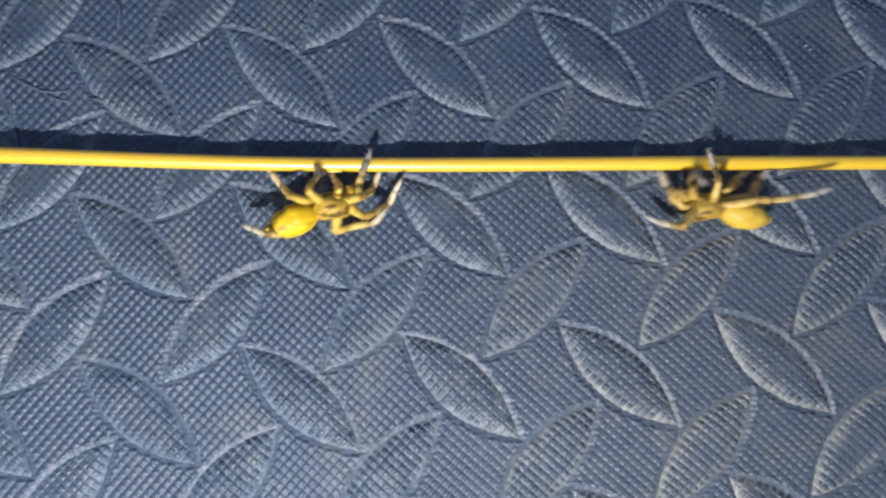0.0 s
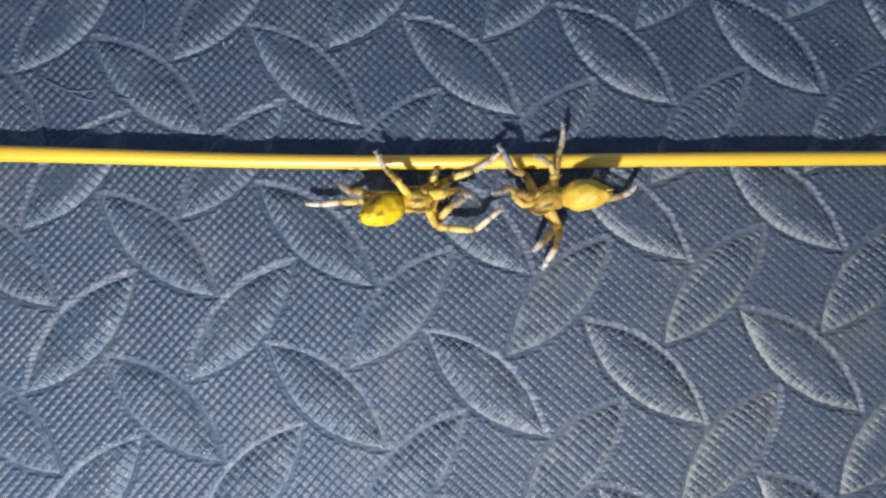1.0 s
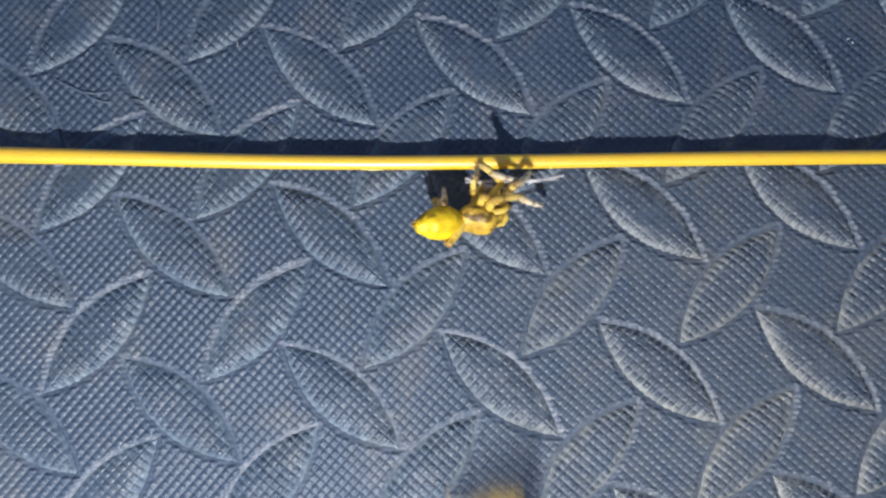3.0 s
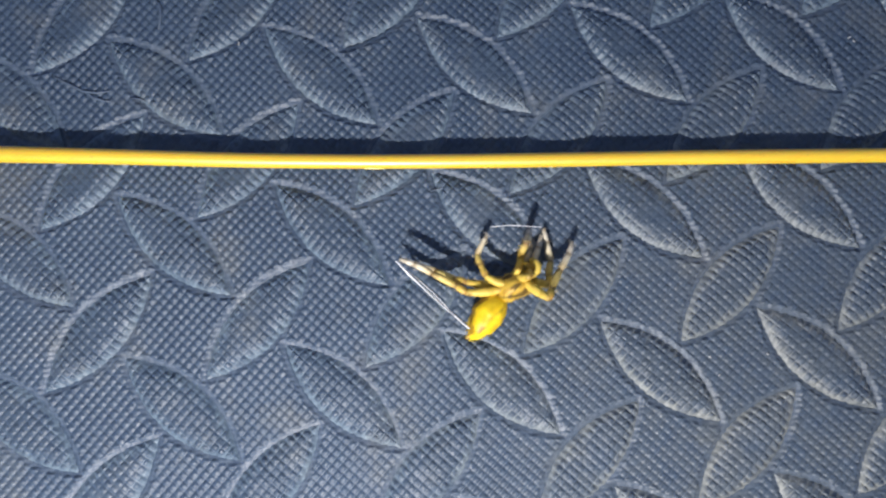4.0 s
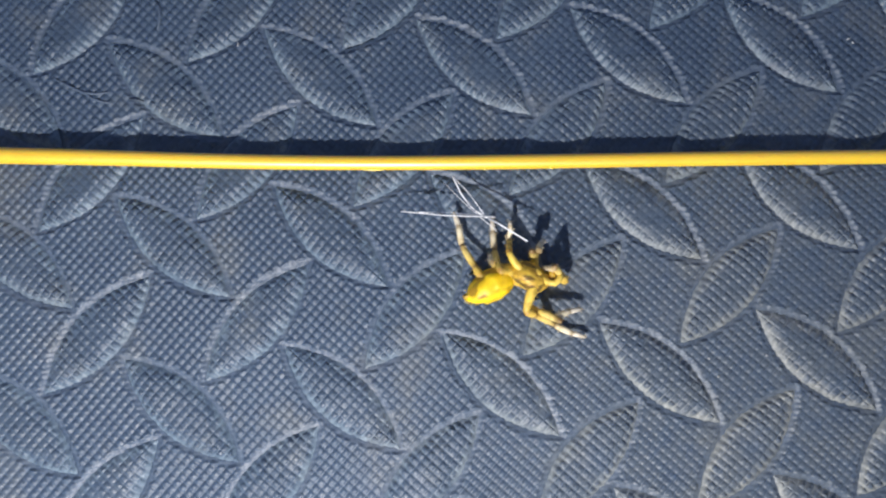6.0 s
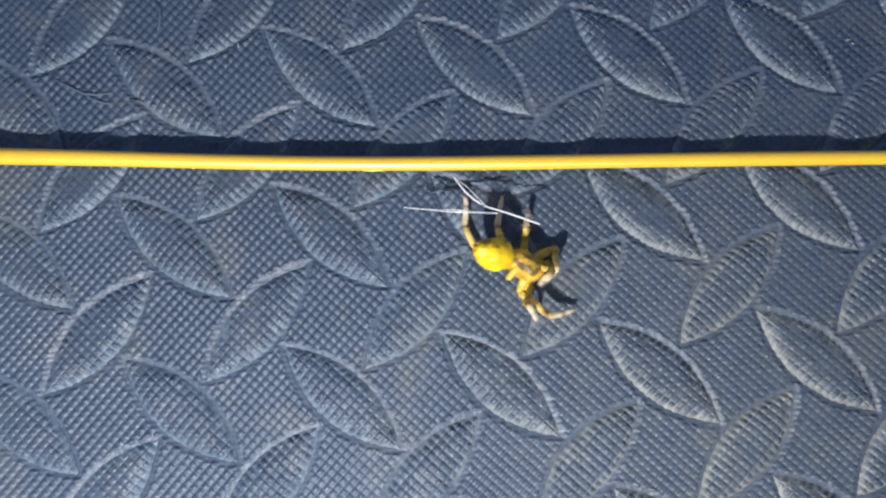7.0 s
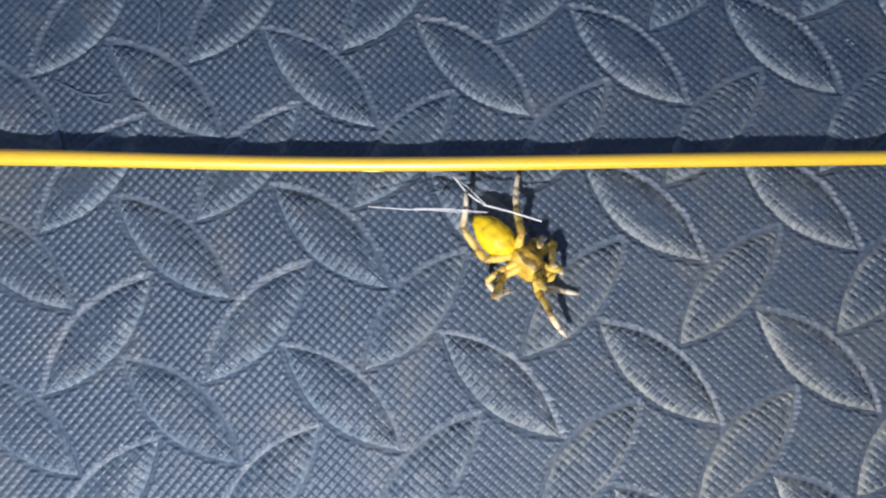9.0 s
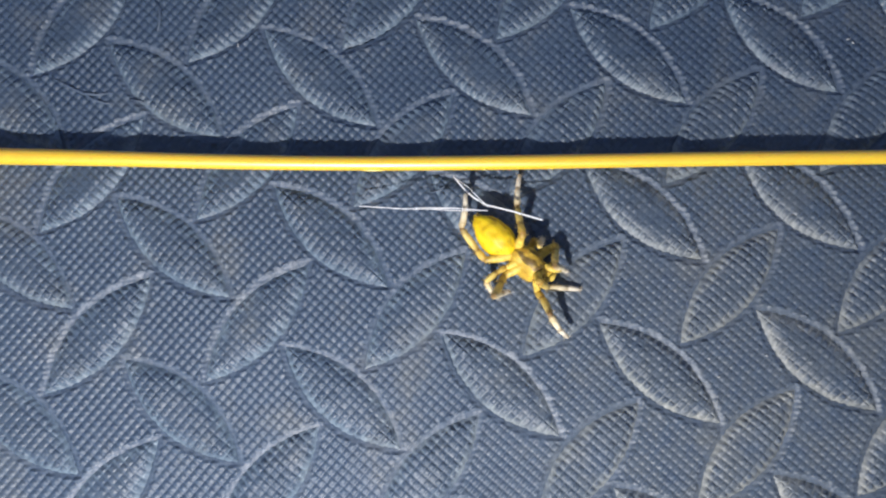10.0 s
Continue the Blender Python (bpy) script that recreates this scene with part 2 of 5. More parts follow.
def lens_centre(i, j):
    return np.array(ORIGIN) + ACROSS * PITCH * i - UP * PITCH_DOWN * j


def lens_half_width(along):
    return LENS_WIDTH * np.clip(1 - (np.abs(along) / LENS_LENGTH) ** 2.0, 0, 1)


def smooth_step(x):
    x = np.clip(x, 0, 1)
    return x * x * (3 - 2 * x)


def stud_height(p, q):
    """Flat-topped studs with rounded shoulders, parted by narrow grooves; no two stand quite alike."""
    def ridge(x, groove):
        gap = np.abs((x / STUD + 0.5) % 1.0 - 0.5) * STUD
        return 0.88 * smooth_step(gap / groove) + 0.12 * smooth_step(gap / 0.68)
    a, c = np.floor(p / STUD), np.floor(q / STUD)
    uneven = np.sin(a * 12.9898 + c * 78.233) * 43758.5453
    uneven = uneven - np.floor(uneven)
    waves = np.sin(p * 0.21 + 1.3) * np.sin(q * 0.17 + 0.4) + 0.6 * np.sin(p * 0.47 - q * 0.31)
    return (0.27 + 0.14 * uneven + 0.05 * waves) * ridge(p, 0.38) * ridge(q, 0.28)


def tread_mesh(seed):
    """One raised lens: sloping flanks, rising out of the moat round it to a studded top. x along it, y across, z out of the mat."""
    rows, cols = 181, 57
    rng = random.Random(seed)
    u = np.linspace(-1, 1, rows)
    along = LENS_LENGTH * np.sign(u) * (1 - (1 - np.abs(u)) ** 1.25)
    s = np.sin(np.linspace(-1, 1, cols) * math.pi / 2 * 0.86) / math.sin(math.pi / 2 * 0.86)
    half = np.maximum(lens_half_width(along), 0.02)
    lift = np.array([noise.noise(Vector((a * 0.16, seed * 3.7, 0.4))) for a in along])
    ragged = np.array([[0.16 * noise.noise(Vector((a * 0.9, side + seed * 5.1, 1.7))) + 0.07 * math.sin(a * 2 * math.pi / STUD + seed) for a in along] for side in (3, 9)])
    p = np.repeat(along[:, None], cols, 1)
    q = s[None, :] * half[:, None] + np.where(s[None, :] < 0, ragged[0][:, None], ragged[1][:, None]) * np.abs(s)[None, :]
    edge = half[:, None] * (1 - np.abs(s))[None, :]
    bank = 1 - (1 - np.clip(edge / 3.2, 0, 1)) ** 1.65
    ends = (0.45 + 0.55 * smooth_step(lens_half_width(along) / 2.6)) * (1 + 0.16 * lift)
    height = -MOAT + (MOAT + 0.84) * bank * ends[:, None]
    p0, q0 = rng.uniform(0, STUD), rng.uniform(0, STUD)
    studs = stud_height(p + p0, q + q0) * smooth_step((edge - 0.35) / 0.7) * np.clip(1.0 + 0.6 * lift, 0.4, 1.3)[:, None] * (0.80 + 0.30 * np.sin(p * 1.3 + seed) * np.sin(q * 1.7))
    blur = np.array([0.55 + 0.75 * noise.noise(Vector((a * 0.45, seed * 2.9, 7.3))) for a in along])[:, None]
    flutes = 0.36 * np.clip(blur, 0.1, 1.2) * (0.5 - 0.5 * np.cos(2 * np.pi * (p + p0) / STUD)) ** 0.8 * smooth_step(edge / 0.5) * (1 - smooth_step((edge - 0.9) / 0.9))
    verts = np.stack([p, q, height + studs + flutes], -1).reshape(-1, 3)
    return mesh_of("tread", verts, grid_faces(rows, cols), RUBBED_LIT)


def mat_frame(x_axis, centre):
    """Stands a tread on the mat's face: its z looks out of the mat, towards -y."""
    x = Vector((x_axis[0], 0, x_axis[1]))
    z = Vector((0, -1, 0))
    m = Matrix((x, z.cross(x), z)).transposed().to_4x4()
    m.translation = (centre[0] * MM, 0, centre[1] * MM)
    return m


def studded_sheet():
    """The mat's face where the camera looks: rows of studs along both diagonals, smooth moats round the treads."""
    step = STUD / 6
    n = 615
    k = np.arange(-n, n + 1) * step
    p, q = np.meshgrid(k, k, indexing="ij")
    x = p * FALLING[0] + q * RISING[0]
    z = p * FALLING[1] + q * RISING[1] + 5.0
    edge = np.full(p.shape, 9.0, dtype=np.float32)
    for i in range(-3, 8):
        for j in range(-3, 7):
            for half, axis, cross in ((0.0, FALLING, RISING), (0.5, RISING, FALLING)):
                c = lens_centre(i + half, j + half)
                if abs(c[0]) > 125 or abs(c[1] - 5) > 85:
                    continue
                a = (x - c[0]) * axis[0] + (z - c[1]) * axis[1]
                b = (x - c[0]) * cross[0] + (z - c[1]) * cross[1]
                slope = np.sqrt(1 + (2 * LENS_WIDTH * np.clip(a, -LENS_LENGTH, LENS_LENGTH) / LENS_LENGTH ** 2) ** 2)
                d = (np.abs(b) - lens_half_width(a)) / slope
                past = np.abs(a) - LENS_LENGTH
                d = np.where(past > 0, np.hypot(past, b), d)
                edge = np.minimum(edge, d)
    rough_edge = edge + 0.16 * np.sin(p * 2.3 + 0.7 * np.sin(q * 1.1)) * np.sin(q * 1.9 + 0.8 * np.sin(p * 0.9)) + 0.10 * np.sin(p * 0.8 - q * 0.6)
    studs = stud_height(p, q) * smooth_step((rough_edge - 0.6) / 0.45)
    beads = 0.07 * np.sin(2 * np.pi * p / STUD) * np.sin(2 * np.pi * q / STUD) + 0.05 * np.sin(p * 1.7 + 2 * np.sin(q * 0.8))
    notched = rough_edge + 0.18 * np.cos(2 * np.pi * p / STUD) * np.cos(2 * np.pi * q / STUD)
    wall = np.clip(notched / 0.95, 0, 1)
    rim = np.exp(-((notched - 0.95) / 0.38) ** 2)
    height = studs - MOAT * (1 - wall ** 0.85) + (0.11 + 1.4 * beads) * rim - 0.5 * smooth_step((-edge - 0.15) / 0.5)
    keep = (np.abs(x) < 96) & (np.abs(z - 5) < 60)
    quads = grid_faces(2 * n + 1, 2 * n + 1)
    quads = quads[keep.ravel()[quads].all(1)]
    used = np.unique(quads)
    remap = np.zeros(p.size, dtype=np.int32)
    remap[used] = np.arange(len(used))
    verts = np.stack([x, -height, z], -1).reshape(-1, 3)[used]
    me = mesh_of("studded_face", verts, remap[quads], FOAM)
    me.materials.append(LIT_FOAM)
    # the rims round the treads take the foam with light painted in
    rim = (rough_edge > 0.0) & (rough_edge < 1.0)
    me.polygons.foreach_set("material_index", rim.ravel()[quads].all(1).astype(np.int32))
    return me


foam_mat = tagged(new("foam_mat"), "slate-blue foam mat with raised lens treads, standing upright", "floor mat")
foam_mat.location = (0, 0, FLOOR_Z * MM)
INTO_MAT = Matrix.Translation((0, 0, -FLOOR_Z * MM))
part("slab", mesh_of("slab", *box_points((-170, 1.6, FLOOR_Z), (170, 9, 150)), FOAM, False), foam_mat, m=INTO_MAT)
tagged(part("studded_face", studded_sheet(), foam_mat, m=INTO_MAT), kind="stuff")
TREADS = [tread_mesh(k) for k in range(8)]
rng = random.Random(4)
for i in range(-4, 8):
    for j in range(-4, 7):
        for half, axis in ((0.0, FALLING), (0.5, RISING)):
            c = lens_centre(i + half, j + half)
            if abs(c[0]) < 112 and abs(c[1] - 5) < 76:
                slip = pose(rng.uniform(-0.2, 0.2) * MM, rng.uniform(-0.2, 0.2) * MM, 0, 0, 0, rng.uniform(-1, 1) + rng.choice((0, 180)))
                part("tread", rng.choice(TREADS), foam_mat, m=INTO_MAT @ mat_frame(axis, c) @ slip)


def crease(points, width):
    """A shallow fold pressed into the foam, a low ridge."""
    line = [(x, -0.27, z) for x, z in points]
    radii = np.interp(np.linspace(0, 1, len(line)), (0, 0.3, 0.7, 1), (0.1, width * 0.75, width * 0.75, 0.1))
    # light-painted foam makes the low ridge read as a lit line
    part("crease", tube_mesh("crease", line, radii, LIT_FOAM, 8), foam_mat, m=INTO_MAT)


crease([(-64.8, 39.7), (-63.0, 38.0), (-61.0, 37.4), (-59.4, 37.2)], 0.35)
crease([(-70.7, 42.2), (-67.8, 40.6), (-64.6, 39.1), (-62.3, 38.9), (-59.5, 39.3)], 0.4)
crease([(-52.2, 56.6), (-51.2, 55.0), (-51.2, 52.8), (-51.5, 50.7)], 0.4)
crease([(-1.6, 20.8), (0.5, 21.4), (2.5, 21.4), (4.1, 20.3)], 0.3)
crease([(-56.3, 38.0), (-54.3, 37.7), (-51.7, 36.8)], 0.3)


def lint(x, z, turn, length):
    line = [(-length / 2, 0, 0), (-length / 6, 0.05, 0.1), (length / 5, -0.04, -0.06), (length / 2, 0, 0.05)]
    ob = new("lint", tube_mesh("lint", line, (0.07, 0.12, 0.1, 0.05), LINT, 6))
    ob.matrix_basis = pose(x * MM, -0.45 * MM, z * MM, 0, turn, 0)
    tagged(ob, "tiny pale speck of lint caught on the foam", "lint", "lint on the mat")


lint(-13.1, 52.2, 20, 0.8)
lint(11.9, 41.8, 60, 0.6)
lint(75.6, 49.4, -30, 0.8)
lint(76.4, 48.7, 30, 0.5)
lint(-36.7, 48.1, 80, 0.8)
lint(48.3, -9, 30, 0.4)
lint(49.9, -12.2, -40, 0.4)
lint(58.6, -8.5, 15, 0.5)

# ---- the wire ----
WIRE_OUT = 3.08


def wire():
    """A coated wire between the side walls, with the slight bends it keeps from its coil."""
    bends = ((-505, 30.38), (-250, 28.28), (-110, 26.78), (-76, 26.38), (-57, 26.00), (-37, 25.43), (-17, 25.20), (-7, 25.21), (12, 25.39), (32, 25.76), (52, 26.09), (79, 26.37), (120, 26.77), (250, 28.07), (505, 29.87))
    line, radii = [], []
    for k in range(401):
        x = -505 + 1010 * k / 400
        soft = sum(float(np.interp(x + o, [u for u, _ in bends], [v for _, v in bends])) for o in (-9, -5, 0, 5, 9)) / 5
        line.append((x, -WIRE_OUT - 0.3 * smooth_step(-(x + 15) / 60), soft * 1.019))
        radii.append(1.29 + 0.015 * math.sin(x / 7.3) + 0.18 * math.exp(-((x + 80) / 30) ** 2))
    ob = new("yellow_wire", tube_mesh("yellow_wire", line, radii, AMBER, 24))
    for x, length, thick in ((-11.5, 4.6, 0.22), (8.3, 0.9, 0.2), (20.2, 1.1, 0.2), (-43.5, 0.8, 0.18), (43, 0.7, 0.16)):
        z = float(np.interp(x, [u for u, _ in bends], [v for _, v in bends])) * 1.019 - 1.24
        v, f = ovoid_points(lambda u: thick * max(0.0, math.sin(math.pi * u)) ** 0.5, length, 12, 10)
        part("burr", mesh_of("burr", v + np.array((x + length / 2, -WIRE_OUT - 0.35, z)), f, AMBER), ob)
    return tagged(ob, "taut yellow plastic-coated wire stretched before the mat", "wire")


wire()

# ---- the spiders ----
# true lengths of femur, tibia and foot, and the femur's half thickness, by pair from the front
LIMB = {1: (6.7, 6.9, 6.1, 0.67), 2: (6.5, 6.7, 6.0, 0.66), 3: (4.7, 4.5, 4.2, 0.57), 4: (6.9, 6.9, 6.1, 0.64)}
HIP = {1: (1.5, 1.3), 2: (0.5, 1.55), 3: (-0.5, 1.55), 4: (-1.4, 1.25)}
PEDICEL = Vector((-2.3, 0, 0.1))


def femur_mesh(n, mat, size):
    length, thick = LIMB[n][0] / size, LIMB[n][3]
    u = np.array((0, 0.05, 0.12, 0.17, 0.3, 0.5, 0.7, 0.86, 0.95, 1.0))
    r = thick * np.array((0.85, 1.0, 0.9, 0.74, 1.02, 1.12, 1.02, 0.84, 0.8, 0.68))
    line = np.stack([u * length, 0 * u, 0.25 * np.sin(u * math.pi)], 1)
    return mesh_of("leg", *joined([tube_points(line, r, 12), *bristles(line, r, 30, n)]), mat)


def tibia_mesh(n, mat, size):
    """Knee cap and shin."""
    length, thick = LIMB[n][1] / size, LIMB[n][3]
    u = np.array((0, 0.05, 0.16, 0.27, 0.32, 0.42, 0.62, 0.82, 0.94, 1.0))
    r = thick * np.array((0.68, 0.86, 0.92, 0.76, 0.66, 0.80, 0.86, 0.78, 0.66, 0.5))
    line = np.stack([u * length, 0 * u, 0.22 * np.sin(u * math.pi)], 1)
    return mesh_of("tibia", *joined([tube_points(line, r, 12), *bristles(line, r, 40, n + 9)]), mat)


def foot_mesh(n, mat, size):
    """The thin end of a limb, with a joint past its middle."""
    length, thick = LIMB[n][2] / size, LIMB[n][3]
    u = np.array((0, 0.06, 0.2, 0.4, 0.54, 0.58, 0.64, 0.8, 0.93, 1.0))
    r = thick * np.array((0.56, 0.76, 0.78, 0.74, 0.64, 0.54, 0.64, 0.58, 0.44, 0.24))
    line = np.stack([u * length, 0 * u, 0.2 * np.sin(u * math.pi)], 1)
    return mesh_of("foot", *joined([tube_points(line, r, 12), *bristles(line, r, 34, n + 19)]), mat)


def bristles(line, r, count, seed):
    """Short fine hairs that lean outwards along a limb."""
    rng = random.Random(seed)
    made = []
    for _ in range(count):
        k = rng.uniform(0.8, len(line) - 1.3)
        i = int(k)
        at = line[i] + (line[i + 1] - line[i]) * (k - i)
        a = rng.uniform(0, 2 * math.pi)
        out = np.array((0.55, math.cos(a), math.sin(a)))
        root = at + np.array((0, math.cos(a), math.sin(a))) * r[i] * 0.8
        made.append(tube_points([root, root + out * rng.uniform(0.28, 0.62)], (0.035, 0.012), 4))
    return made


def fuzz(v, count, seed, length):
    """Fine hairs standing on a round body, leaning backwards."""
    rng = random.Random(seed)
    middle = v.mean(0)
    made = []
    for _ in range(count):
        root = v[rng.randrange(len(v))]
        out = root - middle
        out = out / np.linalg.norm(out) + np.array((-0.4, rng.uniform(-0.3, 0.3), rng.uniform(-0.3, 0.3)))
        made.append(tube_points([root - out * 0.08, root + out * rng.uniform(0.5, 1.0) * length], (0.024, 0.01), 4))
    return made


def abdomen_mesh(mat, seed):
    def radius(u):
        return 2.62 * max(0.0, math.sin(math.pi * min(1, u) ** 0.86)) ** 0.52 * (1.0 - 0.08 * u)
    v, f = ovoid_points(radius, 8.1, 40, 40, 0.96, 0.3, seed)
    groove = 0.10 * np.exp(-((v[:, 0] + 1.6) / 0.5) ** 2) + 0.05 * np.exp(-((v[:, 0] + 4.6) / 0.7) ** 2)
    v[:, 1:] *= (1 - groove * 0.5)[:, None]
    v[:, 2] -= 0.22 * np.exp(-(v[:, 1] / 0.4) ** 2) * np.clip(np.sin(-v[:, 0] / 8.1 * math.pi), 0, 1) * (v[:, 2] > 0)
    v[:, 1] *= 1.05
    return mesh_of("abdomen", *joined([(v, f), *fuzz(v, 220, seed, 0.32)]), mat)


CHEST = 1.36


def carapace_mesh(mat, seed):
    def radius(u):
        return 1.95 * math.sin(math.pi * (0.06 + 0.92 * u) ** 0.9) ** 0.62 * (0.72 + 0.36 * u)
    v, f = ovoid_points(radius, 4.9, 30, 30, 0.74, 0.12, seed)
    v[:, 0] += 2.55
    v[:, 2] += 0.35 * np.exp(-((v[:, 0] - 1.4) / 0.9) ** 2) - 0.15 * np.exp(-((v[:, 0] + 0.6) / 0.4) ** 2) * (v[:, 2] > 0)
    v[:, 1:] *= 1.2
    v *= CHEST
    return mesh_of("cephalothorax", *joined([(v, f), *fuzz(v, 260, seed, 0.45)]), mat)


def spider(name, looks, label, size, seed):
    """A spider at its origin: x forwards, z its back. Returns the thing and its moving parts."""
    root = tagged(new(name), label, "spider")
    root.scale = (size, size, size)
    carapace = part("cephalothorax", carapace_mesh(looks["carapace"], seed), root)
    def radius(u):
        return 0.95 * math.sin(math.pi * (0.05 + 0.9 * u)) ** 0.6
    v, f = ovoid_points(radius, 3.0, 16, 18, 0.5)
    part("sternum", mesh_of("sternum", v + np.array((1.3, 0, -1.25)), f, looks["femur"]), root)
    for side in (1, -1):
        fang = [(2.8, 0.55 * side, 0.1), (3.45, 0.62 * side, -0.25), (3.6, 0.58 * side, -0.9), (3.4, 0.48 * side, -1.55), (3.1, 0.32 * side, -1.9)]
        part("chelicera", tube_mesh("chelicera", fang, (0.54, 0.66, 0.62, 0.46, 0.16), looks["carapace"], 12), root)
        palp = [(2.0, 1.05 * side, -0.5), (3.0, 1.7 * side, 0.0), (4.0, 1.8 * side, -0.1), (4.6, 1.5 * side, -0.8), (4.7, 1.1 * side, -1.6)]
        part("pedipalp", tube_mesh("pedipalp", palp, (0.42, 0.52, 0.48, 0.56, 0.36), looks["femur"], 10), root)
    v, f = ovoid_points(lambda u: 0.17 * math.sin(math.pi * u) ** 0.5, 0.34, 8, 10)
    eye = mesh_of("eye", v, f, EYE)
    for x, y, z in ((2.42, 0.25, 0.76), (2.42, -0.25, 0.72), (2.25, 0.65, 0.62), (2.25, -0.65, 0.62), (2.05, 0.3, 1.12), (2.05, -0.3, 1.12), (1.75, 0.8, 0.95), (1.75, -0.8, 0.95)):
        part("eye", eye, carapace, m=pose(x * CHEST * MM, y * CHEST * MM, z * CHEST * MM))
    abdomen = part("abdomen", abdomen_mesh(looks["abdomen"], seed + 5), root)
    for y in (0.35, -0.35):
        v, f = ovoid_points(lambda u: 0.34 * (1 - u) ** 0.5 * min(1, 4 * u + 0.3), 1.0, 10, 12)
        part("spinneret", mesh_of("spinneret", v + np.array((-7.55, y, -0.55)), f, looks["carapace"]), abdomen)
    legs = []
    for side in (1, -1):
        for n in (1, 2, 3, 4):
            hx, hy = HIP[n]
            joint = [(hx * 0.45, 0.35 * side, -1.25), (hx * 0.75, hy * 0.7 * side, -1.05), (hx, hy * 1.05 * side, -0.7)]
            part("coxa", tube_mesh("coxa", joint, (0.5, 0.7, 0.6), looks["femur"], 10), root)
            leg = part("leg", femur_mesh(n, looks["femur"], size), root)
            tibia = part("tibia", tibia_mesh(n, looks["tibia"], size), leg)
            foot = part("foot", foot_mesh(n, looks["foot"], size), leg, "pale limb end")
            legs.append((leg, tibia, foot, n, side))
    return {"root": root, "abdomen": abdomen, "legs": legs, "keys": [], "size": size}


yellow_spider = spider("yellow_spider", YELLOW, "bright yellow spider with amber legs and pale leg tips", 1.15, 1.0)
tan_spider = spider("tan_spider", TAN, "honey-tan spider with brown legs and greyish tips", 1.16, 12.0)


# ---- silk ----
def silk(points, radius):
    ob = new("silk_thread", tube_mesh("silk_thread", points, [radius] * len(points), SILK, 8))
    return tagged(ob, "fine white strand of spider silk hanging by the wire", "silk thread", "silk strands at the wire")


dragline = silk([(0, 0, 0), (1.6, 0, -0.6), (3.2, -0.1, -1.3), (5.2, 0, -1.75), (7.4, 0, -1.95), (12.2, 0, -0.9), (17.5, 0, 0)], 0.16)
cross_strand = silk([(0, 0, 0), (8, 0, -0.25), (16.5, 0, 0)], 0.1)
web_strand = silk([(0, 0, 0), (3.5, 0.1, 0.3), (9, 0, 0)], 0.07)
upper_strand = silk([(0, 0, 0), (6.5, 0.1, -0.25), (13, 0, 0)], 0.065)
slack_strand = silk([(0, 0, 0), (6, 0.2, 0.25), (13, 0, 0)], 0.085)


# ---- what moves ----
def frame_of(x_axis, z_hint):
    x = Vector(x_axis).normalized()
    y = Vector(z_hint).cross(x).normalized()
    return Matrix((x, y, x.cross(y))).transposed()


def swung(before, direction):
    """The turn `before`, swung by the shortest way until its x lies along direction."""
    now = before @ Vector((1, 0, 0))
    return now.rotation_difference(direction.normalized()).to_matrix() @ before


def moved(place, turn):
    m = turn.to_4x4()
    m.translation = place * MM
    return m


def animate(s, near_side):
    """Body, abdomen and limbs through the spider's keys. Each key: seconds, centre, heading, tilt, abdomen's centre, knee, ankle and
    tip of the four limbs of the near side and of the far side, in millimetres."""
    size = s["size"]
    body, belly = [], []
    limbs = [[[], [], []] for _ in range(8)]
    turns = [[None] * 3 for _ in range(8)]
    turn_belly = Matrix.Identity(3)
    for t, centre, heading, tilt, behind, *joints in s["keys"]:
        h, tilt = radians(heading), radians(tilt)
        x = Vector((math.cos(h), 0, math.sin(h)))
        down = Vector((math.sin(h), 0, -math.cos(h))) * near_side
        turn = frame_of(x, down * math.cos(tilt) + Vector((0, -1, 0)) * math.sin(tilt))
        centre = Vector(centre)
        body.append((t, moved(centre, turn)))
        back = turn.transposed()
        turn_belly = swung(turn_belly, PEDICEL - back @ (Vector(behind) - centre) / size)
        belly.append((t, moved(PEDICEL, turn_belly)))
        for k, joint in enumerate(joints):
            n = k % 4 + 1
            side = near_side if k < 4 else -near_side
            knee, ankle, tip = (back @ (Vector(joint[i:i + 3]) - centre) / size for i in (0, 3, 6))
            hip = Vector((HIP[n][0], HIP[n][1] * side, -0.6))
            femur, shin, foot = turns[k]
            femur = swung(femur or frame_of((0.2, side, 0.1), (0, 0, 1)), knee - hip)
            own = femur.transposed()
            shin = swung(shin or Matrix.Identity(3), own @ (ankle - knee))
            foot = swung(foot or Matrix.Identity(3), own @ (tip - ankle))
            turns[k] = [femur, shin, foot]
            at_knee = Vector((LIMB[n][0] / size - 0.1, 0, 0))
            at_ankle = at_knee + shin @ Vector((LIMB[n][1] / size - 0.05, 0, 0))
            for rows, place, way in zip(limbs[k], (hip, at_knee, at_ankle), (femur, shin, foot)):
                rows.append((t, moved(place, way)))
    walk(s["root"], body)
    walk(s["abdomen"], belly)
    for *pieces, n, side in s["legs"]:
        for piece, rows in zip(pieces, limbs[n - 1 if side == near_side else n + 3]):
            walk(piece, rows)


def yellow(*key):
    yellow_spider["keys"].append(key)


def tan(*key):
    tan_spider["keys"].append(key)


def strand(ob, rows):
    """Rows: seconds, both ends of a straight pull, in millimetres, and the roll of the strand about it, in degrees."""
    turn, keys = Matrix.Identity(3), []
    for t, x0, y0, z0, x1, y1, z1, *roll in rows:
        turn = swung(turn, Vector((x1 - x0, y1 - y0, z1 - z0)))
        keys.append((t, moved(Vector((x0, y0, z0)), turn @ Matrix.Rotation(radians(sum(roll)), 3, "X"))))
    walk(ob, keys)


